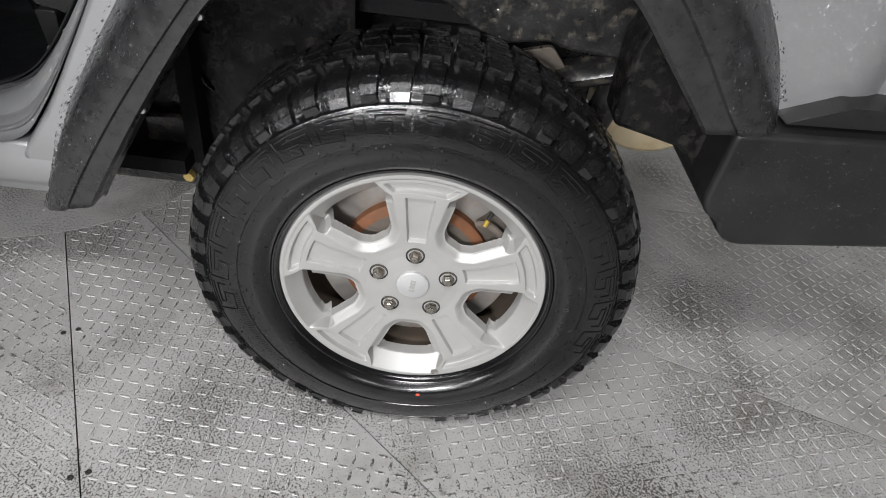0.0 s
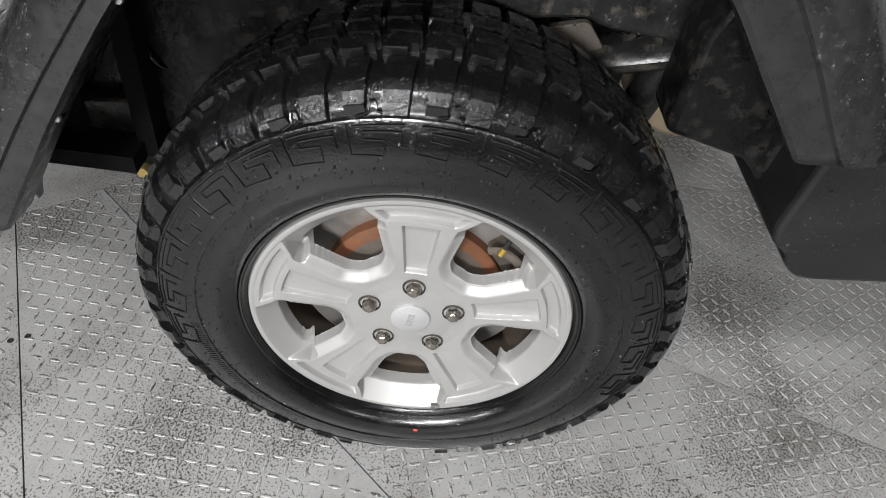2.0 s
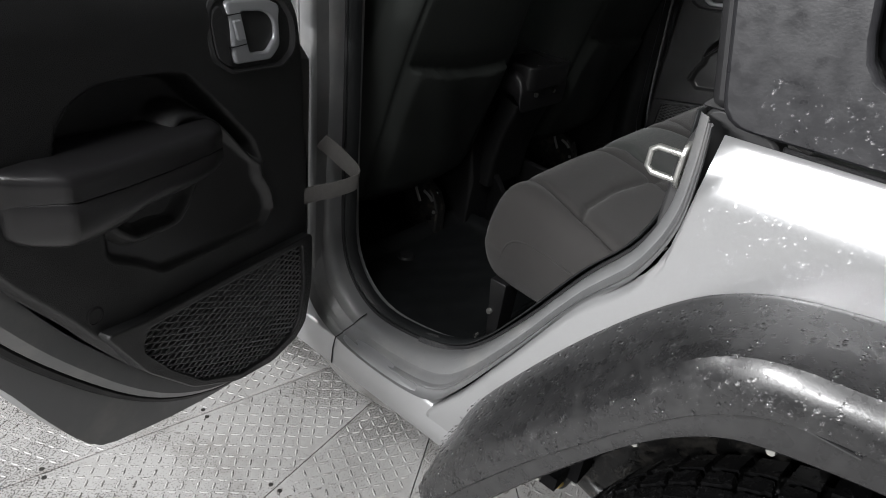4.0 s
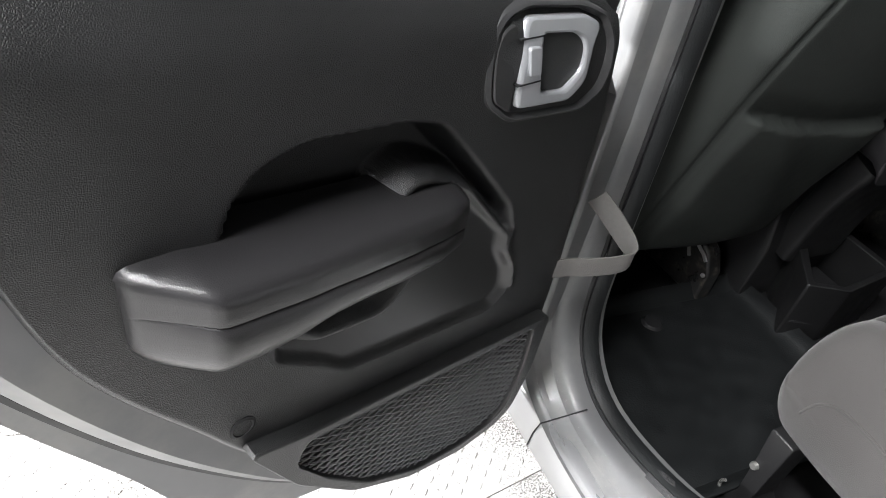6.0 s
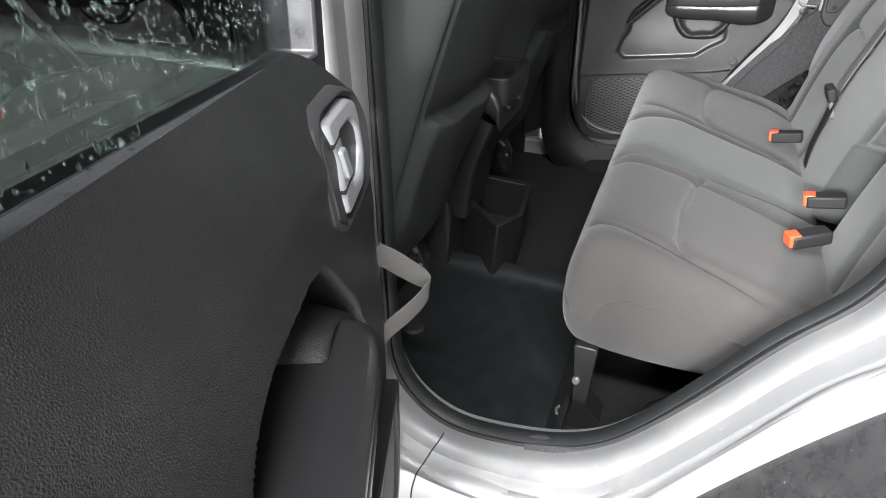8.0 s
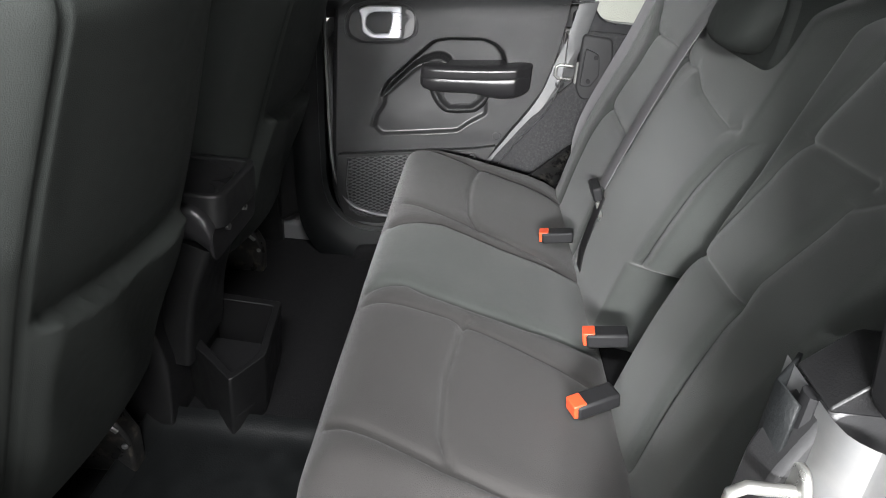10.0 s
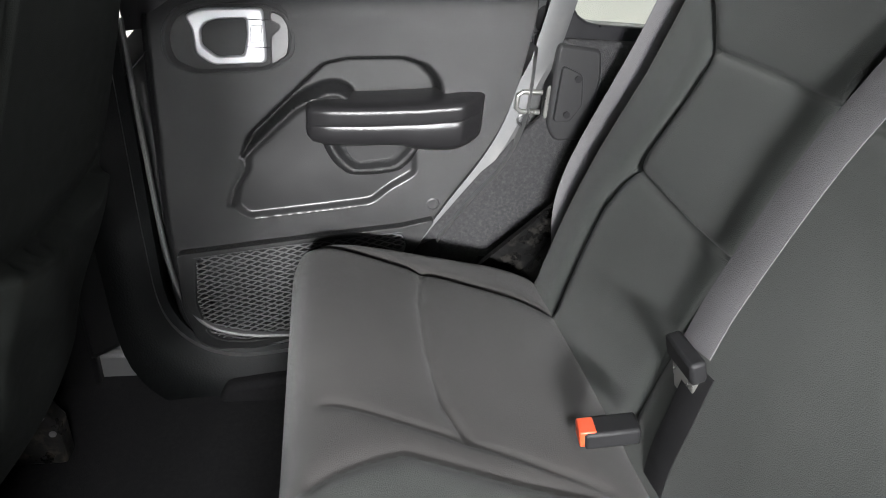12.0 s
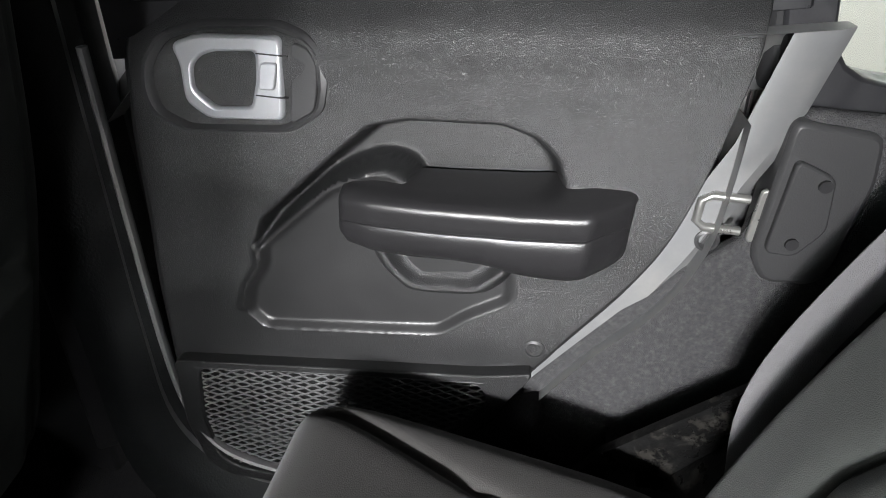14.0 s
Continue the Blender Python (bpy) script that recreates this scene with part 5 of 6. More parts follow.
def rear_door(side):
    s = 1 if side == "open" else -1
    if side == "open":
        d = thing("rear_door", "silver rear car door standing open, black moulded inner panel with net pocket", "car door", (-0.998, 0.133, 0), turn=-70.4, group="rear doors")
    else:
        d = thing("rear_door", "closed rear car door seen from the cabin, black moulded inner panel", "car door", (-1.073, 1.577, 0), group="rear doors")
    part("inner_panel", door_panel(s, "main"), PANEL, d, "black grained plastic door panel", angle=180)
    part("grip_hollow", door_panel(s, "grip"), HOLLOW_SHADED, d, "smooth black hollow over the armrest, with shade put into its colour", angle=180)
    part("armrest_ground", door_panel(s, "under"), BOUNCE_PANEL, d, "smooth satin black field under the armrest, paler with floor bounce in its colour", angle=180)
    part("door_shell", door_shell(s), JAMB_DIMMED, d, "silver painted metal door shell", angle=40)
    part("window_frame", window_frame(s), HARDTOP, d, "black window frame", bevel=0.004)
    gl = part("window_glass", prism([(0.050, 1.175), (0.580, 1.235), (0.538, 1.70), (0.050, 1.705)], s * -0.078, s * -0.083), TINT, d, "dark tinted door window with water drops")
    gl.visible_shadow = side != "open"
    if side == "open":
        scatter_drops(7, 4200, lambda rng: ((rng.uniform(0.07, 0.55), -0.0835, rng.uniform(1.23, 1.66)), (0, -1, 0)), d, "water drops on the outside of the glass, whitened for caught light", 0.75, BEAD_BRIGHT)
    part("armrest", armrest(s), ARM, d, "black padded vinyl armrest with a seam", angle=50)
    # pull cup under the armrest
    cup = curve([(0.330, 0, 0.985), (0.345, 0, 0.958), (0.362, 0, 0.941), (0.380, 0, 0.934), (0.436, 0, 0.940), (0.452, 0, 0.948), (0.470, 0, 0.968), (0.480, 0, 0.988)], 40)
    mid = Vector((0.408, 0, 0.985))
    rows = []
    for p in cup:
        q = (mid - p).normalized()
        rows.append([(p.x + q.x * k, s * w, p.z + q.z * k) for k, w in ((-0.010, -0.006), (-0.003, 0.004), (0.000, 0.0075), (0.004, 0.0085), (0.008, 0.006), (0.011, -0.002), (0.020, -0.008), (0.045, -0.010))])
    part("pull_cup", grid(rows), PANEL, d, "curved pull grip under the armrest", angle=60)
    bez = rounded(BEZ_OUT, 0.010)
    cx, cz = 0.188, 1.141
    rows = [[(cx + (u - cx) * k, s * w, cz + (z - cz) * k) for u, z in bez] for k, w in ((1.05, -0.012), (1.0, 0.004), (0.95, 0.0055), (0.88, 0.001), (0.84, -0.012))]
    bm = grid(rows, cu=True)
    bm.verts.ensure_lookup_table()
    k = len(bez)
    bm.faces.new([bm.verts[len(bm.verts) - k + i] for i in range(k)])

    def lean(m):
        for v in m.verts:
            v.co.y += s * (-0.003 - 0.10 * (v.co.z - 1.10) - 2.6 * max(0.0, v.co.z - 1.13) ** 2)
        return m
    b = part("handle_bezel", lean(bm), BEZEL, d, "dark grey door handle surround", angle=40)
    part("bezel_plate", lean(prism(rounded([(0.247, 1.180), (0.264, 1.175), (0.273, 1.162), (0.274, 1.140), (0.271, 1.119), (0.247, 1.104)], 0.006), s * -0.010, s * 0.006)), BEZEL, b, bevel=0.003)
    part("pull_handle", lean(ring_prism(rounded(PULL_OUT, 0.008), rounded(PULL_IN, 0.006), s * -0.010, s * 0.007)), SATIN, b, "satin silver pull handle", bevel=0.004, segs=3)
    part("handle_cup", lean(prism(rounded([(0.146, 1.165), (0.216, 1.176), (0.212, 1.118), (0.150, 1.116)], 0.008), s * -0.012, s * -0.0075)), SEAL, b)
    part("cup_plate", lean(prism(rounded([(0.160, 1.155), (0.175, 1.161), (0.204, 1.162), (0.203, 1.125), (0.199, 1.119), (0.172, 1.118), (0.159, 1.130)], 0.006), s * -0.011, s * -0.002)), BEZEL, b, bevel=0.002)
    part("lock_switch", lean(prism(rounded([(0.219, 1.160), (0.236, 1.161), (0.233, 1.136), (0.217, 1.135)], 0.004), s * 0.006, s * 0.0105)), SATIN, b, "silver lock switch", bevel=0.0015)
    for zz in (1.129, 1.167):
        part("switch_gap", lean(box(0.2135, 0.2445, -0.0074, 0.0074, zz - 0.0006, zz + 0.0006)), SEAL, b)
    lower_pocket(s, d)
    u, z = 0.513, 0.877
    ring = revolve([(0.0125, -0.006), (0.0120, 0.001), (0.0095, 0.002), (0.0075, -0.002), (0.0, -0.004)], 24)
    for v in ring.verts:
        v.co.y *= s
    o = part("panel_screw", ring, SEAL if s > 0 else BEZEL, d, "round black screw cover")
    o.location = (u, s * 0.006, z)
    if side == "closed":
        ring = revolve([(0.0125, -0.004), (0.012, 0.003), (0.009, 0.004), (0.006, 0.000), (0.0, 0.0)], 24)
        for v in ring.verts:
            v.co.y *= s
        o = part("door_plug", ring, BEZEL, d, "round grey rubber plug")
        o.location = (0.662, s * -0.020, 1.027)
        edge = curve([(0.044, s * 0.008, 1.16), (0.051, s * 0.008, 0.99), (0.062, s * 0.010, 0.80), (0.080, s * 0.014, 0.70), (0.116, s * 0.020, 0.645), (0.17, s * 0.022, 0.622), (0.25, s * 0.022, 0.616), (0.34, s * 0.022, 0.625)], 60)
        part("door_rim", sweep(edge, [(a, b * 1.5) for a, b in circle(0.0045, 8)], (0, 1, 0)), JAMB_DIMMED, d, "bright painted edge of the door shell")
    if side == "open":
        # check strap from the door to the pillar, folded in a loop
        pts = curve([(0.085, 0.004, 0.852), (0.060, 0.014, 0.852), (0.030, 0.034, 0.853), (0.002, 0.050, 0.856), (-0.014, 0.056, 0.860), (-0.022, 0.053, 0.866), (-0.025, 0.042, 0.874), (-0.022, 0.026, 0.887), (-0.014, 0.006, 0.906), (-0.006, -0.014, 0.922)], 44)
        part("check_strap", sweep(pts, rounded([(-0.0014, -0.015), (0.0014, -0.015), (0.0014, 0.015), (-0.0014, 0.015)], 0.001, 2), (0, 0, 1)), STRAP, d, "dark grey webbing door check strap")
        low = [(p.x, p.y) for p in curve([(u, z, 0) for u, z in SHELL_LOW], 40)]
        pts = [(u, -0.046, z - 0.006) for u, z in low]
        part("door_seal", sweep(pts, [(a, b * 1.6) for a, b in circle(0.008, 8)], (0, 1, 0)), SEAL, d, "black rubber seal round the door edge")
    return d


rear_door("open")
rear_door("closed")

# ---------------------------------------------------------------- rear bench
Y0, Y1 = 0.360, 1.495


SIDE_SEAMS = ([(-0.770, 0.458), (-0.64, 0.420), (-0.51, 0.395), (-0.40, 0.378)], [(-0.760, 1.452), (-0.60, 1.404), (-0.45, 1.372), (-0.39, 1.352)])
MID_SEAMS = ([(-0.775, 0.765), (-0.715, 0.778), (-0.686, 0.766), (-0.52, 0.744), (-0.40, 0.735)], [(-0.765, 0.990), (-0.675, 1.026), (-0.558, 1.001), (-0.40, 0.975)])
MID_RIDGES = ([(-0.770, 0.718), (-0.64, 0.711), (-0.534, 0.678), (-0.43, 0.640)], [(-0.750, 1.095), (-0.681, 1.071), (-0.553, 1.034), (-0.45, 1.000)])
CROSS_SEAMS = ([(-0.612, 0.720), (-0.623, 0.690), (-0.640, 0.567), (-0.637, 0.460), (-0.625, 0.425)], [(-0.604, 1.390), (-0.618, 1.310), (-0.624, 1.200), (-0.620, 1.110), (-0.602, 1.055)])


def cushion_groove(x, y):
    """How deep the seams lie in the seat cushion."""
    g = 0.0
    for line in SIDE_SEAMS:
        d = lane(line, x, y)
        g += 0.010 * math.exp(-(d / 0.0065) ** 2) + 0.004 * math.exp(-(d / 0.018) ** 2)
    for line in MID_SEAMS:
        d = lane(line, x, y)
        g += 0.005 * math.exp(-(d / 0.0065) ** 2) + 0.006 * math.exp(-(d / 0.018) ** 2)
    for line in MID_RIDGES:
        d = lane(line, x, y)
        g += 0.0035 * math.exp(-(d / 0.005) ** 2) + 0.003 * math.exp(-(d / 0.015) ** 2)
    for line in CROSS_SEAMS:
        d = lane(line, x, y)
        g += 0.008 * math.exp(-(d / 0.0045) ** 2) + 0.004 * math.exp(-(d / 0.015) ** 2)
    return g


def rear_cushion():
    """The bench cushion, as sections across the car."""
    prof = [(-0.40, 0.790), (-0.46, 0.816), (-0.53, 0.832), (-0.60, 0.846), (-0.67, 0.860), (-0.722, 0.868), (-0.756, 0.865), (-0.780, 0.848), (-0.795, 0.810), (-0.800, 0.755), (-0.795, 0.705), (-0.780, 0.668), (-0.75, 0.650), (-0.65, 0.640), (-0.50, 0.645), (-0.40, 0.665), (-0.375, 0.715), (-0.378, 0.755)]
    sec = curve([(x, z, 0) for x, z in prof], 260, closed=True)
    n = 280
    rows = []
    cx, cz = -0.585, 0.74
    for i in range(n + 1):
        t = i / n
        y = Y0 + (Y1 - Y0) * t
        e = min(y - Y0, Y1 - y)
        k = 1 - (1 - min(1, e / 0.060)) ** 2.4
        k = max(0.02, k) ** 0.55
        row = []
        for p in sec:
            x, z = p.x, p.y
            x2 = cx + (x - cx) * (0.90 + 0.10 * k)
            z2 = cz + (z - cz) * k
            if z > 0.775:
                mid = sstep(0.20, 0.08, abs(y - MID))
                bulge = 0.003 * math.sin(math.pi * min(1, max(0, (y - 0.47) / 0.32))) + 0.003 * math.sin(math.pi * min(1, max(0, (1.37 - y) / 0.32)))
                z2 += bulge + 0.006 * mid * sstep(-0.5, -0.7, x) - cushion_groove(x2, y) * sstep(0.775, 0.81, z)
            if x < -0.775 and z < 0.80:
                d1 = abs(z - 0.765)
                x2 += 0.005 * math.exp(-(d1 / 0.006) ** 2)
            row.append((x2, y, z2))
        rows.append(row)
    return loft(rows)


def back_x(z):
    return -0.395 + 0.31 * (z - 0.80)


def backrest(ya, yb, grooves, z0=0.775, z1=1.36, notch=0.0):
    """A padded backrest; notch cuts back its inner lower corner for the belt buckles."""
    nz, ny = 170, 210
    rows = []
    for i in range(ny + 1):
        t = i / ny
        row = []
        for j in range(nz + 1):
            z = z0 + (z1 - z0) * j / nz
            y0 = ya + notch * sstep(0.965, 0.925, z)
            y = y0 + (yb - y0) * t
            side = (1 - sstep(0.0, 0.05, min(y - y0, yb - y)))
            x = back_x(z)
            x += 0.085 * side ** 2
            x += 0.05 * sstep(z1 - 0.05, z1, z) ** 2
            x -= 0.012 * math.sin(math.pi * min(1, max(0, (z - 0.80) / 0.35)))
            for g, wd, dp in grooves:
                dd = lane(g, y, z)
                if dd < 0.05:
                    x += dp * (0.8 * math.exp(-(dd / 0.0042) ** 2) + 0.7 * math.exp(-(dd / 0.016) ** 2))
            row.append((x, y, z))
        for j in range(nz, -1, -85):
            z = z0 + (z1 - z0) * j / nz
            y0 = ya + notch * sstep(0.965, 0.925, z)
            row.append((back_x(z) + 0.13, y0 + (yb - y0) * t, z))
        rows.append(row)
    return loft(rows)


def headrest(y, z, w, h, d=0.10):
    rows = []
    for i in range(13):
        t = -1 + 2 * i / 12
        k = (1 - abs(t) ** 3.2) ** 0.4 if abs(t) < 1 else 0.05
        k = max(k, 0.05)
        sec = rounded([(-d / 2 * k, -h / 2 * k), (d / 2 * k, -h / 2 * k), (d / 2 * k, h / 2 * k), (-d / 2 * k, h / 2 * k)], 0.04 * k, 5)
        rows.append([(back_x(z) - 0.012 + a + b * 0.31, y + t * w / 2, z + b) for a, b in sec])
    return loft(rows)


def stitches(bm, line, axis, parent, step=0.0075):
    """A dashed line of thread laid on a cushion: line holds pairs, axis the way in which it is pressed on."""
    tree = BVHTree.FromBMesh(bm)
    pts = curve([(a, b, 0) for a, b in line], 200)
    length = sum((q - p).length for p, q in zip(pts, pts[1:]))
    pts = curve([(a, b, 0) for a, b in line], max(4, int(length / step)))
    out = bmesh.new()
    hits = []
    for p in pts:
        o = Vector((p.x, p.y, 1.3)) if axis == "z" else Vector((-1.0, p.x, p.y))
        d = Vector((0, 0, -1)) if axis == "z" else Vector((1, 0, 0))
        h = tree.ray_cast(o, d)
        hits.append((h[0], h[1]) if h[0] else None)
    for a, b in zip(hits, hits[1:]):
        if not a or not b:
            continue
        p, q = a[0], a[0].lerp(b[0], 0.62)
        nrm = a[1].normalized()
        if nrm.dot(Vector((-0.7, 0, 0.7))) < 0:
            nrm = -nrm
        sd = (q - p).cross(nrm).normalized() * 0.00045
        v = [out.verts.new(w) for w in (p + sd + nrm * 0.0001, p - sd + nrm * 0.0001, q - sd + nrm * 0.0001, q + sd + nrm * 0.0001, p + nrm * 0.0009, q + nrm * 0.0009)]
        for f in ((0, 4, 5, 3), (1, 2, 5, 4), (0, 1, 4), (3, 5, 2)):
            out.faces.new([v[i] for i in f])
    part("stitching", out, STITCH, parent, "fine grey thread stitches", smooth=False)


def two_cloths(o, middle):
    """Lays the paler middle cloth on the faces for which middle(centre) holds."""
    o.data.materials.append(FABRIC_MID)
    for p in o.data.polygons:
        p.material_index = 1 if middle(p.center) else 0
    return o


def rear_bench():
    b = thing("rear_bench_seat", "dark grey cloth rear bench seat, split backrest, stitched seams", "car seat", (0, 0, 0))
    bm = rear_cushion()
    mir = lambda q: [(x, 2 * MID - y) for x, y in q]
    for line in SIDE_SEAMS + MID_SEAMS:
        stitches(bm, [(x, y + (0.012 if y > MID else -0.012)) for x, y in line], "z", b)
    for line in ([(-0.800, 0.43), (-0.790, 0.60), (-0.788, 0.74)], [(-0.800, 2 * MID - 0.43), (-0.790, 2 * MID - 0.60), (-0.788, 2 * MID - 0.74)]):
        stitches(bm, line, "z", b)
    tree = BVHTree.FromBMesh(bm)
    for face in (1, -1):
        line = [tree.ray_cast(Vector((x, MID - face * 0.8, z)), Vector((0, face, 0)))[0] for x, z in ((-0.745, 0.725), (-0.732, 0.760), (-0.700, 0.776), (-0.63, 0.770), (-0.56, 0.756), (-0.502, 0.748), (-0.45, 0.760), (-0.41, 0.785))]
        part("piping", sweep(curve([p for p in line if p], 50), circle(0.0024, 8), (0, 1, 0)), FABRIC, b, "sewn edge along the cushion's side")
    two_cloths(part("seat_cushion", bm, FABRIC, b, "dark grey cloth bench cushion with sewn panels", angle=180), lambda c: interp(sorted(MID_SEAMS[0]), c.x) < c.y < interp(sorted(MID_SEAMS[1]), c.x))
    gl = [([(0.660, 0.79), (0.655, 1.01), (0.625, 1.17), (0.575, 1.32)], 0.006, 0.008), ([(0.50, 0.79), (0.511, 1.076), (0.480, 1.18), (0.42, 1.22)], 0.006, 0.008), ([(0.655, 1.036), (0.512, 1.040)], 0.006, 0.007), ([(0.620, 1.205), (0.47, 1.21)], 0.006, 0.007)]
    bm = backrest(0.355, 0.684, gl)
    stitches(bm, [(0.648, 0.80), (0.643, 1.01), (0.615, 1.17), (0.565, 1.32)], "x", b)
    part("backrest", bm, FABRIC_MID, b, "narrow part of the split backrest", angle=180)
    gr = [([(1.362, 0.79), (1.367, 0.975), (1.347, 1.042), (1.334, 1.187), (1.355, 1.225), (1.390, 1.255), (1.44, 1.29)], 0.006, 0.012), ([(1.330, 1.209), (1.20, 1.209), (1.108, 1.204), (1.056, 1.196), (1.021, 1.199), (0.953, 1.175), (0.869, 1.165), (0.802, 1.161), (0.765, 1.173)], 0.005, 0.009),
          ([(1.347, 1.042), (1.20, 1.034), (1.095, 1.033)], 0.005, 0.010), ([(1.090, 0.79), (1.094, 1.03), (1.10, 1.205), (1.08, 1.36)], 0.006, 0.007), ([(0.772, 0.95), (0.768, 1.085), (0.753, 1.136), (0.725, 1.17)], 0.006, 0.009)]
    bm = backrest(0.694, 1.485, gr, notch=0.075)
    stitches(bm, [(1.355, 0.985), (1.336, 1.045), (1.323, 1.18), (1.345, 1.232), (1.38, 1.262)], "x", b)
    stitches(bm, [(0.762, 0.95), (0.758, 1.085), (0.744, 1.132), (0.716, 1.163)], "x", b)
    part("backrest", bm, FABRIC_MID, b, "wide part of the split backrest", angle=180)
    part("headrest_recess", prism(rounded([(0.755, 1.245), (0.965, 1.245), (0.985, 1.36), (0.75, 1.36)], 0.04, 6), back_x(1.29) - 0.016, back_x(1.29) + 0.06, "x"), FABRIC_SIDE, b, bevel=0.01).rotation_euler = (0, 0, 0)
    part("centre_headrest", headrest(0.865, 1.345, 0.20, 0.17), FABRIC_SIDE, b, "black padded centre headrest")
    for y in (0.57, 1.30):
        part("headrest", headrest(y, 1.46, 0.25, 0.17), FABRIC_SIDE, b, "dark padded headrest")
    # feet
    for y in (0.40, 2 * MID - 0.40):
        ft = part("seat_foot", prism(rounded([(-0.768, 0.474), (-0.700, 0.474), (-0.700, 0.50), (-0.728, 0.53), (-0.725, 0.66), (-0.765, 0.66), (-0.758, 0.60), (-0.752, 0.52)], 0.006), y - 0.026, y + 0.026), TRIM, b, "black steel seat foot with a floor latch", bevel=0.004)
        part("latch_hook", sweep(curve([(-0.760, y - 0.020, 0.486), (-0.774, y - 0.022, 0.488), (-0.779, y - 0.022, 0.500), (-0.774, y - 0.022, 0.510)], 12), circle(0.003, 8), (0, 1, 0)), STEEL, ft, "bright steel hook")
        part("latch_bolt", disc_y(-0.752, y - 0.026, 0.585, 0.007, 0.006, 12), STEEL, ft, "bright bolt head")
    # buckles
    for (x, y, z, a) in ((-0.425, 0.690, 0.858, -6), (-0.462, 0.560, 0.846, 22), (-0.462, 1.046, 0.846, -8)):
        bx = part("belt_buckle", box(-0.040, 0.022, -0.015, 0.015, -0.011, 0.012), SEAL, b, "black belt buckle with an orange-red button", bevel=0.004)
        bx.location, bx.rotation_euler = (x + 0.03, y, z + 0.004), (0, radians(-12), radians(a))
        part("release_button", box(-0.045, -0.026, -0.012, 0.012, -0.008, 0.0135), ORANGE, bx, "orange-red release button", bevel=0.002)
    return b


rear_bench()


def strip(name, label, pts, w, material, up, n=30):
    t = sweep(curve(pts, n), rounded([(-w / 2, -0.0008), (w / 2, -0.0008), (w / 2, 0.0008), (-w / 2, 0.0008)], 0.0006, 2), up)
    return t


def belts():
    t = thing("seat_belt", "dark grey webbing seat belt with a steel tongue", "seat belt")
    pts = [(back_x(0.96) - 0.030, 1.040, 0.965), (back_x(1.03) - 0.030, 1.048, 1.03), (back_x(1.19) - 0.026, 1.047, 1.19), (back_x(1.32) - 0.018, 1.022, 1.32), (back_x(1.385) + 0.02, 1.005, 1.385), (0.05, 0.98, 1.41)]
    part("webbing", strip("w", "", pts, 0.047, WEB, (-1, 0, 0.4)), WEB, t, "dark grey belt webbing")
    o = part("tongue", box(-0.004, 0.004, -0.022, 0.022, -0.045, 0.0), STEEL, t, "steel belt tongue", bevel=0.002)
    o.location, o.rotation_euler = (back_x(0.95) - 0.036, 1.036, 0.945), (0, radians(-20), 0)
    o2 = part("tongue_grip", box(-0.009, 0.009, -0.028, 0.028, 0.0, 0.028), SEAL, t, "black tongue grip", bevel=0.004)
    o2.location, o2.rotation_euler = (back_x(0.95) - 0.034, 1.036, 0.945), (0, radians(-20), 0)
    pts = [(back_x(0.95) - 0.028, 1.020, 0.955), (back_x(0.90) - 0.022, 1.015, 0.90), (back_x(0.84) - 0.012, 1.012, 0.845), (back_x(0.80), 1.010, 0.80)]
    part("lower_webbing", strip("w", "", pts, 0.040, WEB, (-1, 0, 0.4)), SEAL, t, "dark lower end of the belt")
    t2 = thing("seat_belt", "dark grey webbing seat belt beside the backrest", "seat belt")
    pts = [(-0.335, 1.475, 0.80), (-0.34, 1.50, 0.95), (-0.25, 1.51, 1.20), (-0.17, 1.53, 1.45)]
    part("webbing", strip("w", "", pts, 0.047, WEB, (0, -1, 0)), WEB, t2)
    part("anchor", box(-0.36, -0.31, 1.470, 1.482, 0.775, 0.81), STEEL, t2, "steel belt anchor", bevel=0.003)


belts()

# ---------------------------------------------------------------- front seats


def fs_x(z):
    return -1.150 + 0.29 * (z - 0.62)


def front_back(yc):
    """The back of a front seat: soft side bolsters, sewn edges and a slack map pocket."""
    ny, nz = 90, 110
    hw = 0.245
    z0, z1 = 0.655, 1.38
    rows = []
    for j in range(nz + 1):
        z = z0 + (z1 - z0) * j / nz
        k = 1 - 0.20 * sstep(1.0, 1.38, z) - 0.10 * sstep(0.78, z0, z) ** 1.5
        w = hw * k
        row = []
        for i in range(ny + 1):
            t = -1 + 2 * i / ny
            a = abs(t)
            x = fs_x(z) - 0.14 * max(0, a - 0.72) ** 2.2 / 0.078 * 0.5 - 0.020 * a ** 2
            x -= 0.006 * math.exp(-((a - 0.76) / 0.018) ** 2)
            x -= 0.07 * sstep(1.28, 1.38, z) ** 2 + 0.035 * sstep(0.72, z0, z) ** 2
            mouth = 0.985 + 0.030 * a ** 2 - 0.02 * t
            inb = sstep(0.74, 0.62, a)
            if z < mouth:
                x += inb * (0.010 + 0.012 * sstep(mouth - 0.16, mouth - 0.01, z)) * sstep(0.0, 0.006, mouth - z)
                x += inb * 0.004 * math.sin(9 * t + 24 * z) * sstep(0.70, 0.80, z)
            else:
                x -= inb * 0.008 * sstep(mouth + 0.05, mouth, z)
            x += 0.004 * math.sin(11 * z + 3 * t) * sstep(0.9, 0.5, a)
            row.append((x, yc + w * t, z))
        row.append((fs_x(z) - 0.22, yc + w * 0.94, z))
        row.append((fs_x(z) - 0.22, yc - w * 0.94, z))
        rows.append(row)
    return loft(rows)


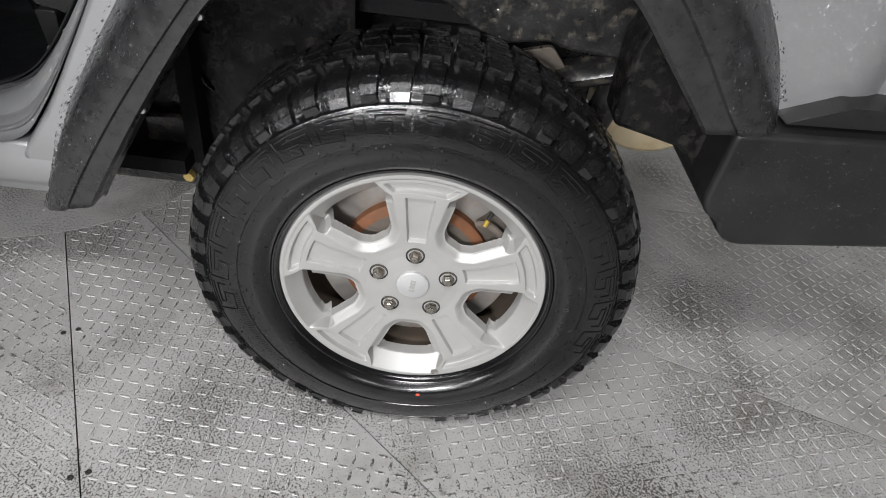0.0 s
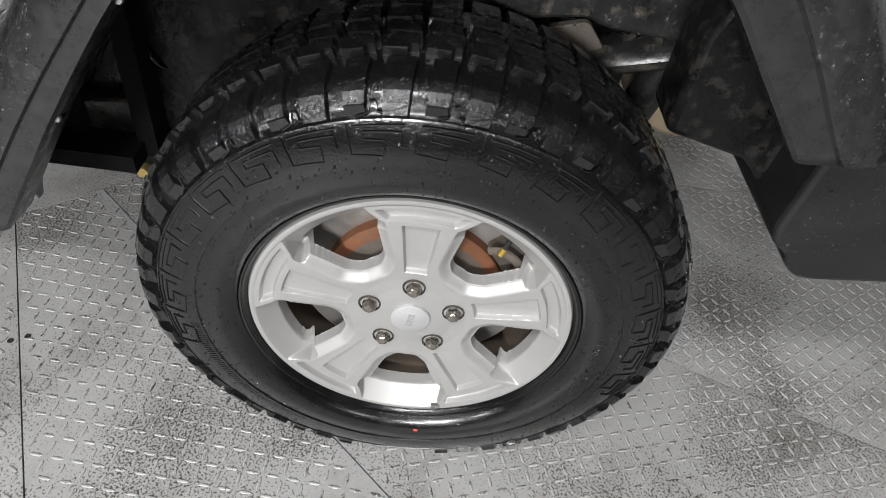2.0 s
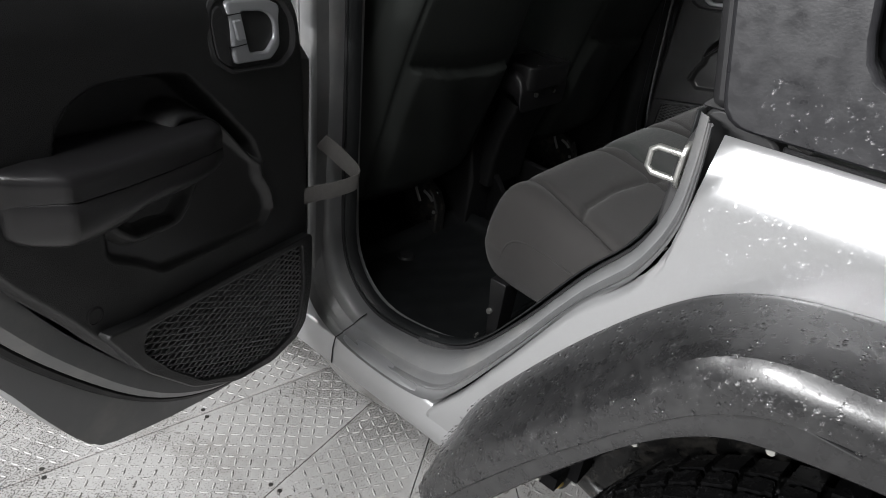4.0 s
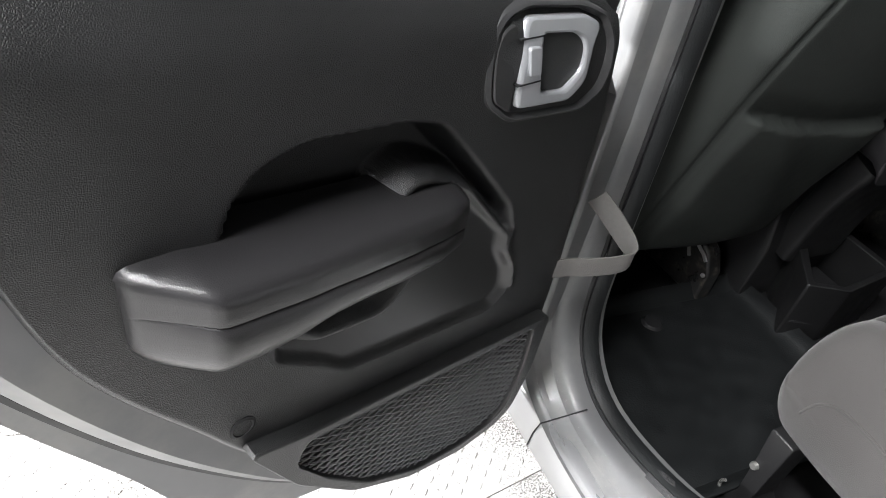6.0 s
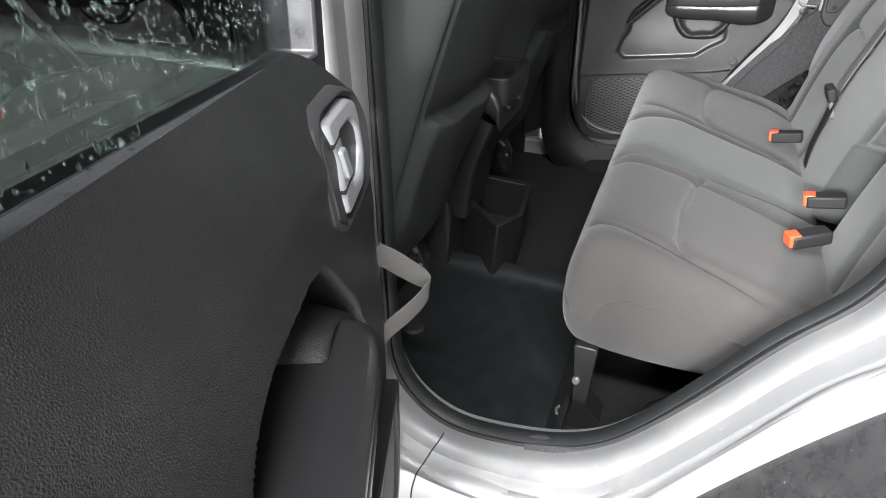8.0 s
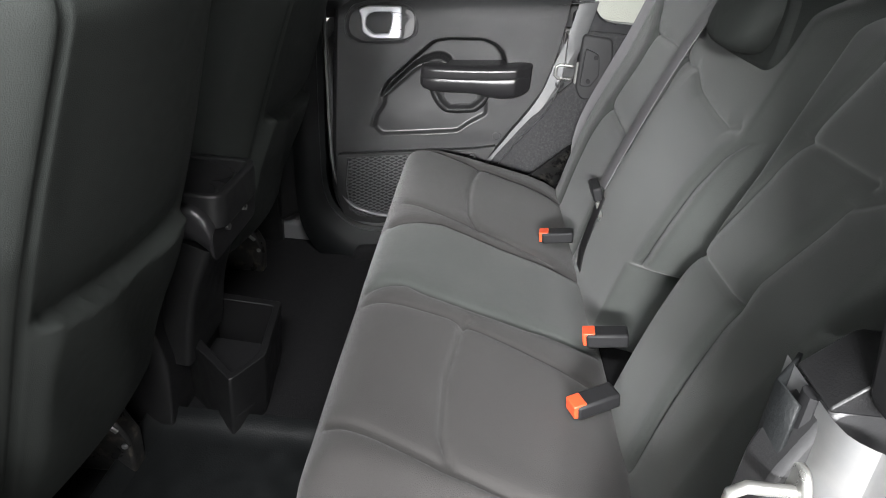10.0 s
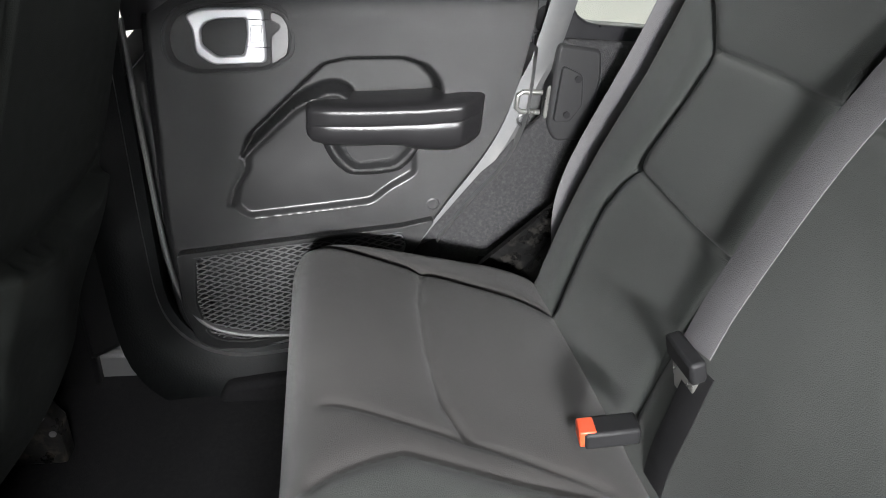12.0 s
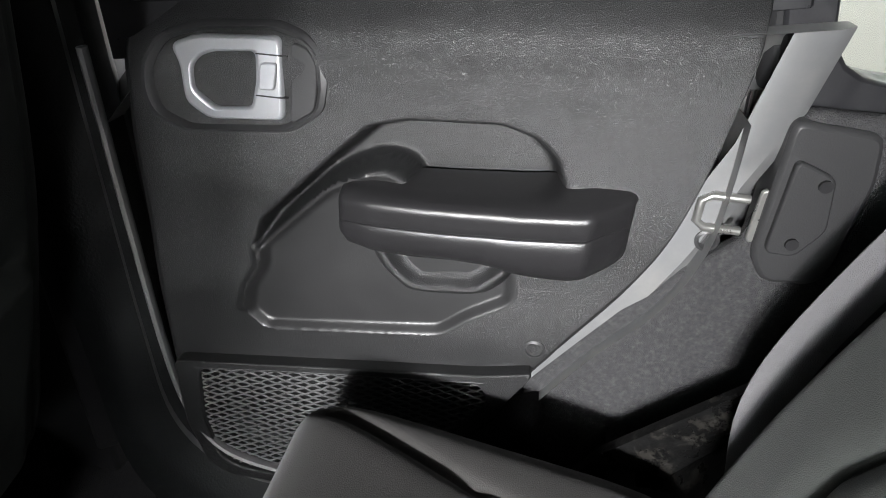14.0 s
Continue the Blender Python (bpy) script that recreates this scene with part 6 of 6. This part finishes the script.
def front_seat(yc, label):
    s = thing("front_seat", label, "car seat", (0, 0, 0), group="front seats")
    part("seat_back", front_back(yc), FABRIC_SIDE, s, "dark grey seat back with a map pocket", angle=180)
    bm = loft([[(x, yc + a, z) for a, z in rounded([(-0.24 * k, 0.62), (0.24 * k, 0.62), (0.25 * k, 0.78), (-0.25 * k, 0.78)], 0.05)] for x, k in ((-1.70, 0.9), (-1.66, 1.0), (-1.30, 1.0), (-1.25, 0.96))])
    part("seat_cushion", bm, FABRIC, s, bevel=0.02, segs=3)
    rows = []
    for i in range(11):
        t = -1 + 2 * i / 10
        k = max(0.06, (1 - abs(t) ** 3) ** 0.4 if abs(t) < 1 else 0.06)
        rows.append([(fs_x(1.47) - 0.07 + a, yc + t * 0.13, 1.47 + b) for a, b in rounded([(-0.05 * k, -0.09 * k), (0.05 * k, -0.09 * k), (0.05 * k, 0.09 * k), (-0.05 * k, 0.09 * k)], 0.035 * k, 4)])
    part("headrest", loft(rows), FABRIC_SIDE, s, "dark padded headrest")
    for dy in (-0.05, 0.05):
        part("headrest_post", sweep([(fs_x(1.30) - 0.07, yc + dy, 1.30), (fs_x(1.42) - 0.07, yc + dy, 1.42)], circle(0.006, 8), (0, 1, 0)), STEEL, s)
    for dy in (-0.20, 0.145):
        y = yc + dy
        part("seat_rail", prism([(-1.70, 0.470), (-1.168, 0.470), (-1.168, 0.548), (-1.19, 0.590), (-1.23, 0.612), (-1.70, 0.62)], y - 0.02, y + 0.02), CHASSIS, s, "black steel seat rail", bevel=0.006)
        for pts in ([(-1.258, 0.598), (-1.250, 0.585), (-1.240, 0.566), (-1.232, 0.553)], [(-1.222, 0.590), (-1.212, 0.586), (-1.200, 0.581), (-1.187, 0.570)]):
            line = curve([(x, y - 0.0215, z) for x, z in pts], 10)
            part("rail_wire", sweep(line, [(a * 1.4, b * 0.8) for a, b in circle(0.0035, 8)], (0, 1, 0)), PLAIN_METAL, s, "bright bent wire clip")
        part("rail_bolt", disc_y(-1.177, y - 0.022, 0.541, 0.0055, 0.004), PLAIN_METAL, s, "small bright bolt head")


front_seat(0.555, "dark grey cloth front seat with a map pocket behind")
front_seat(2 * MID - 0.555, "dark grey cloth front seat beside the centre console")


def console():
    c = thing("centre_console", "black plastic centre console with rear cup holders and armrest", "console")
    part("console_body", loft([[(x, y, z) for y, z in rounded([(0.79, 0.470), (1.05, 0.470), (1.03, h), (0.81, h)], 0.03)] for x, h in ((-1.90, 0.82), (-1.25, 0.80), (-1.18, 0.76), (-1.15, 0.62))]), TRIM, c, "black plastic console body", bevel=0.008)
    # low tray at its foot, with a square cup well
    out = rounded([(-1.020, 0.768), (-0.980, 0.850), (-1.003, 1.035), (-1.180, 1.050), (-1.180, 0.905), (-1.138, 0.872)], 0.008)
    inn = rounded([(-1.023, 0.790), (-0.995, 0.852), (-1.015, 1.016), (-1.150, 1.025), (-1.150, 0.920), (-1.125, 0.888)], 0.008)
    tray = ring_prism(out, inn, 0.470, 0.632, "z")
    for v in tray.verts:
        if v.co.z < 0.5:
            v.co.x -= 0.012
            v.co.y += 0.022
    part("cup_well", tray, TRIM, c, "black plastic cup well", bevel=0.004)
    part("well_floor", prism(inn, 0.520, 0.526, "z"), SEAL, c)
    # stalk that carries the armrest
    st = curve([(-1.15, 0.92, 0.60), (-1.13, 0.92, 0.74), (-1.09, 0.92, 0.86)], 12)
    part("armrest_stalk", sweep(st, rounded([(-0.085, -0.03), (0.085, -0.03), (0.085, 0.03), (-0.085, 0.03)], 0.015), (1, 0, 0)), TRIM, c, "black plastic armrest stalk")
    part("console_lid", loft([[(x, y, z) for y, z in rounded([(0.81, zz - 0.07), (1.03, zz - 0.07), (1.03, zz), (0.81, zz)], 0.025)] for x, zz in ((-1.60, 0.97), (-1.20, 0.965), (-1.075, 0.945), (-1.055, 0.93), (-1.045, 0.91))]), ARM, c, "black padded console lid", bevel=0.008)
    # cup holder at the end of the lid
    k = rounded([(-1.17, 0.825), (-1.03, 0.825), (-1.03, 1.015), (-1.17, 1.015)], 0.03, 6)
    k2 = rounded([(-1.155, 0.840), (-1.045, 0.840), (-1.045, 1.000), (-1.155, 1.000)], 0.02, 6)
    h = part("cup_holder", ring_prism(k, k2, 0.90, 0.962, "z"), TRIM, c, "black glossy cup holder rim", bevel=0.004)
    for y in (0.878, 0.962):
        rg = revolve([(0.036, 0.0), (0.038, 0.012), (0.040, 0.012), (0.041, 0.0)], 32)
        o = part("cup_ring", rg, TRIM, h, "round cup ring")
        o.matrix_world = pose(-1.10, y, 0.935, 90)
    part("cup_floor", prism(k2, 0.915, 0.925, "z"), SEAL, c)
    for y, z in ((0.875, 0.885), (0.96, 0.885)):
        part("cover_screw", sweep([(-1.046, y, z), (-1.038, y, z)], circle(0.006, 10)), STEEL, c, "bright screw head")


console()


def cabin_trim():
    m = thing("floor_liner", "black rubber floor liner in the rear footwell", "floor mat")
    rows = []
    for i in range(30):
        x = -1.20 + 0.44 * i / 29
        rows.append([(x, 0.225 + 0.60 * j / 29, 0.474 + 0.03 * (sstep(0.03, 0.0, min(j, 29 - j) * 0.02) + sstep(0.03, 0.0, min(i, 29 - i) * 0.015)) + 0.0015 * math.sin(i * 1.3) * math.sin(j * 1.1)) for j in range(30)])
    part("liner_skin", grid(rows), MAT_RUBBER, m, "black rubber liner", solid=0.004, off=0)
    part("liner_stud", revolve([(0.0, 0.004), (0.018, 0.004), (0.022, 0.0), (0.024, -0.002)], 20), SEAL, m).matrix_local = pose(-1.13, 0.526, 0.478, 90)
    for side in (0, 1):
        f = (lambda b: b) if side == 0 else flip
        # carpeted wheelhouse beside the bench
        wh = [(-0.62, 0.60), (-0.56, 0.70), (-0.50, 0.80), (-0.435, 0.90), (-0.385, 0.97), (-0.36, 1.03), (-0.35, 1.13), (0.60, 1.13), (0.60, 1.06), (-0.20, 1.05), (-0.33, 0.97), (-0.45, 0.83), (-0.55, 0.66), (-0.58, 0.46), (-0.62, 0.46)]
        part("side_carpet", f(prism(wh, 0.212, 0.240)), SIDE_CARPET, CAR, "dark grey carpeted side trim", bevel=0.012)
        part("lower_carpet", f(prism([(-0.66, 0.46), (-0.63, 0.56), (-0.57, 0.62), (-0.54, 0.66), (-0.54, 0.46)], 0.25, 0.40)), CARPET, CAR, "dark carpet under the bench", bevel=0.02)
        n = 70
        T = [(p.x, p.y) for p in curve([(x, z, 0) for x, z in OPEN_IN], n)]
        rows = []
        for i, (x, z) in enumerate(T[:42] if side else T):
            cx, cz = -0.74, 0.95
            dx, dz = cx - x, cz - z
            q = 0.012 / max(0.05, math.hypot(dx, dz))
            ix, iz = x + dx * q, z + dz * q
            fd = 0.08 + 0.92 * sstep(-0.60, -0.75, x)
            rows.append([(ix, 0.215, iz), (ix, 0.245, iz - 0.003), (x - dx * 0.06 * fd, 0.252 + 0.02 * fd, z - dz * 0.10 * fd), (x - dx * 0.22 * fd, 0.256 + 0.03 * fd, z - dz * 0.30 * fd)])
        part("sill_trim", f(grid(rows)), MAT_RUBBER, CAR, "black plastic trim round the door opening", solid=0.003, off=0)
        wo = curve([(-0.640, 0.235, 0.52), (-0.585, 0.235, 0.68), (-0.505, 0.236, 0.81), (-0.425, 0.238, 0.92), (-0.395, 0.239, 0.965), (-0.380, 0.240, 0.985)], 40)
        rows = [[(p.x, p.y, p.z), (p.x + 0.012, p.y + 0.035, p.z - 0.006), (p.x + 0.035, p.y + 0.070, p.z - 0.018), (p.x + 0.10, p.y + 0.092, p.z - 0.05), (p.x + 0.30, p.y + 0.100, p.z - 0.09)] for p in wo]
        if not side:
            roll = curve([(-0.80, 0.228, 0.560), (-0.70, 0.228, 0.592), (-0.635, 0.229, 0.655), (-0.56, 0.230, 0.755), (-0.49, 0.231, 0.850), (-0.435, 0.232, 0.925), (-0.413, 0.233, 0.985), (-0.408, 0.233, 1.03)], 60)
            part("carpet_roll", f(sweep(roll, [(a * 0.8, b * 1.25) for a, b in circle(0.014, 12)], (0, 1, 0))), SIDE_CARPET, CAR, "fuzzy dark carpet edge along the sill")
        if side:
            wall = [(-0.74, 0.46), (-0.71, 0.54), (-0.66, 0.64), (-0.605, 0.74), (-0.556, 0.818), (-0.526, 0.861), (-0.477, 0.932), (-0.432, 0.980), (-0.404, 1.005), (-0.380, 1.03), (-0.372, 1.06), (-0.360, 1.165), (0.62, 1.165), (0.62, 0.46)]
            part("quarter_carpet", f(prism(wall, 0.222, 0.246)), SIDE_CARPET, CAR, "dark speckled carpet on the side trim", bevel=0.008)
            part("foot_carpet", f(prism([(-0.95, 0.46), (-0.93, 0.505), (-0.74, 0.53), (-0.69, 0.62), (-0.645, 0.70), (-0.60, 0.77), (-0.54, 0.80), (-0.54, 0.46)], 0.235, 0.300)), CARPET, CAR, "black carpet at the foot of the bench", bevel=0.012)
        if not side:
            part("wheelhouse_carpet", f(grid(rows)), SIDE_CARPET, CAR, "grey speckled carpet over the wheelhouse", solid=0.004, off=0)
        # plate that carries the striker
        pl = rounded([(-0.425, 0.985), (-0.425, 1.09), (-0.405, 1.155), (-0.36, 1.16), (-0.315, 1.13), (-0.30, 1.00), (-0.33, 0.965), (-0.39, 0.955)], 0.012)
        if side:
            pl = rounded([(-0.373, 1.158), (-0.297, 1.153), (-0.288, 1.11), (-0.292, 1.015), (-0.305, 0.996), (-0.352, 0.993), (-0.370, 1.02)], 0.012)
        part("striker_cover", f(prism(pl, 0.205, 0.254 if side else 0.245)), BEZEL, CAR, "dark grey plastic cover at the rear pillar", bevel=0.005)
        plate = [(-0.362, 1.125), (-0.346, 1.120), (-0.325, 1.112), (-0.316, 1.060), (-0.335, 1.030), (-0.362, 1.030)] if side else [(-0.398, 0.985), (-0.345, 0.985), (-0.335, 1.105), (-0.385, 1.125)]
        part("cover_plate", f(prism(rounded(plate, 0.008), 0.244, 0.262 if side else 0.250)), BEZEL if side else TRIM, CAR, bevel=0.002)
        for x, z in (((-0.333, 1.105), (-0.342, 1.044)) if side else ((-0.352, 1.095), (-0.362, 1.020))):
            part("cover_screw", f(sweep([(x, 0.249, z), (x, 0.265 if side else 0.254, z)], circle(0.006, 10), (0, 0, 1))), SEAL, CAR)
        if not side:
            part("pillar_bracket", f(prism(rounded([(-0.415, 1.155), (-0.335, 1.155), (-0.335, 1.185), (-0.385, 1.19)], 0.006), 0.20, 0.245)), TRIM, CAR, "dark bracket on the belt line", bevel=0.004)
        if side:
            bm = prism(rounded([(-0.377, 1.03), (-0.360, 1.03), (-0.360, 1.088), (-0.377, 1.088)], 0.007), 0.240, 0.246)
        else:
            bm = prism(rounded([(0.184, 1.100), (0.196, 1.112), (0.222, 1.104), (0.236, 1.078), (0.222, 1.050), (0.198, 1.046), (0.184, 1.060)], 0.009), -0.415, -0.408, "x")
        st = part("striker", f(bm), STEEL, CAR, "bright steel door striker loop", bevel=0.002)
        ly, lx = (0.246, 0.035) if side else (0.194, 0.009)
        lz = 0.0 if side else 0.018
        pts = [(x + lx, ly, z + lz) for x, z in ((-0.420, 1.076), (-0.454, 1.076), (-0.462, 1.070), (-0.462, 1.048), (-0.454, 1.042), (-0.420, 1.042))]
        part("striker_loop", f(sweep(pts, circle(0.0045, 10), (0, 1, 0))), STEEL, st)
        if not side:
            for y, z in ((0.212, 1.094), (0.210, 1.060)):
                part("striker_bolt", sweep([(-0.414, y, z), (-0.420, y, z)], circle(0.0065, 12)), PLAIN_METAL, st, "round steel bolt head")
        # rear pillar above the belt
        rp = [(-0.395, 1.165), (-0.355, 1.165), (-0.49, 1.77), (-0.53, 1.77)]
        part("rear_pillar", f(prism(rp, 0.165, 0.205)), SEAL, CAR, "dark plastic rear pillar trim", bevel=0.01)


cabin_trim()
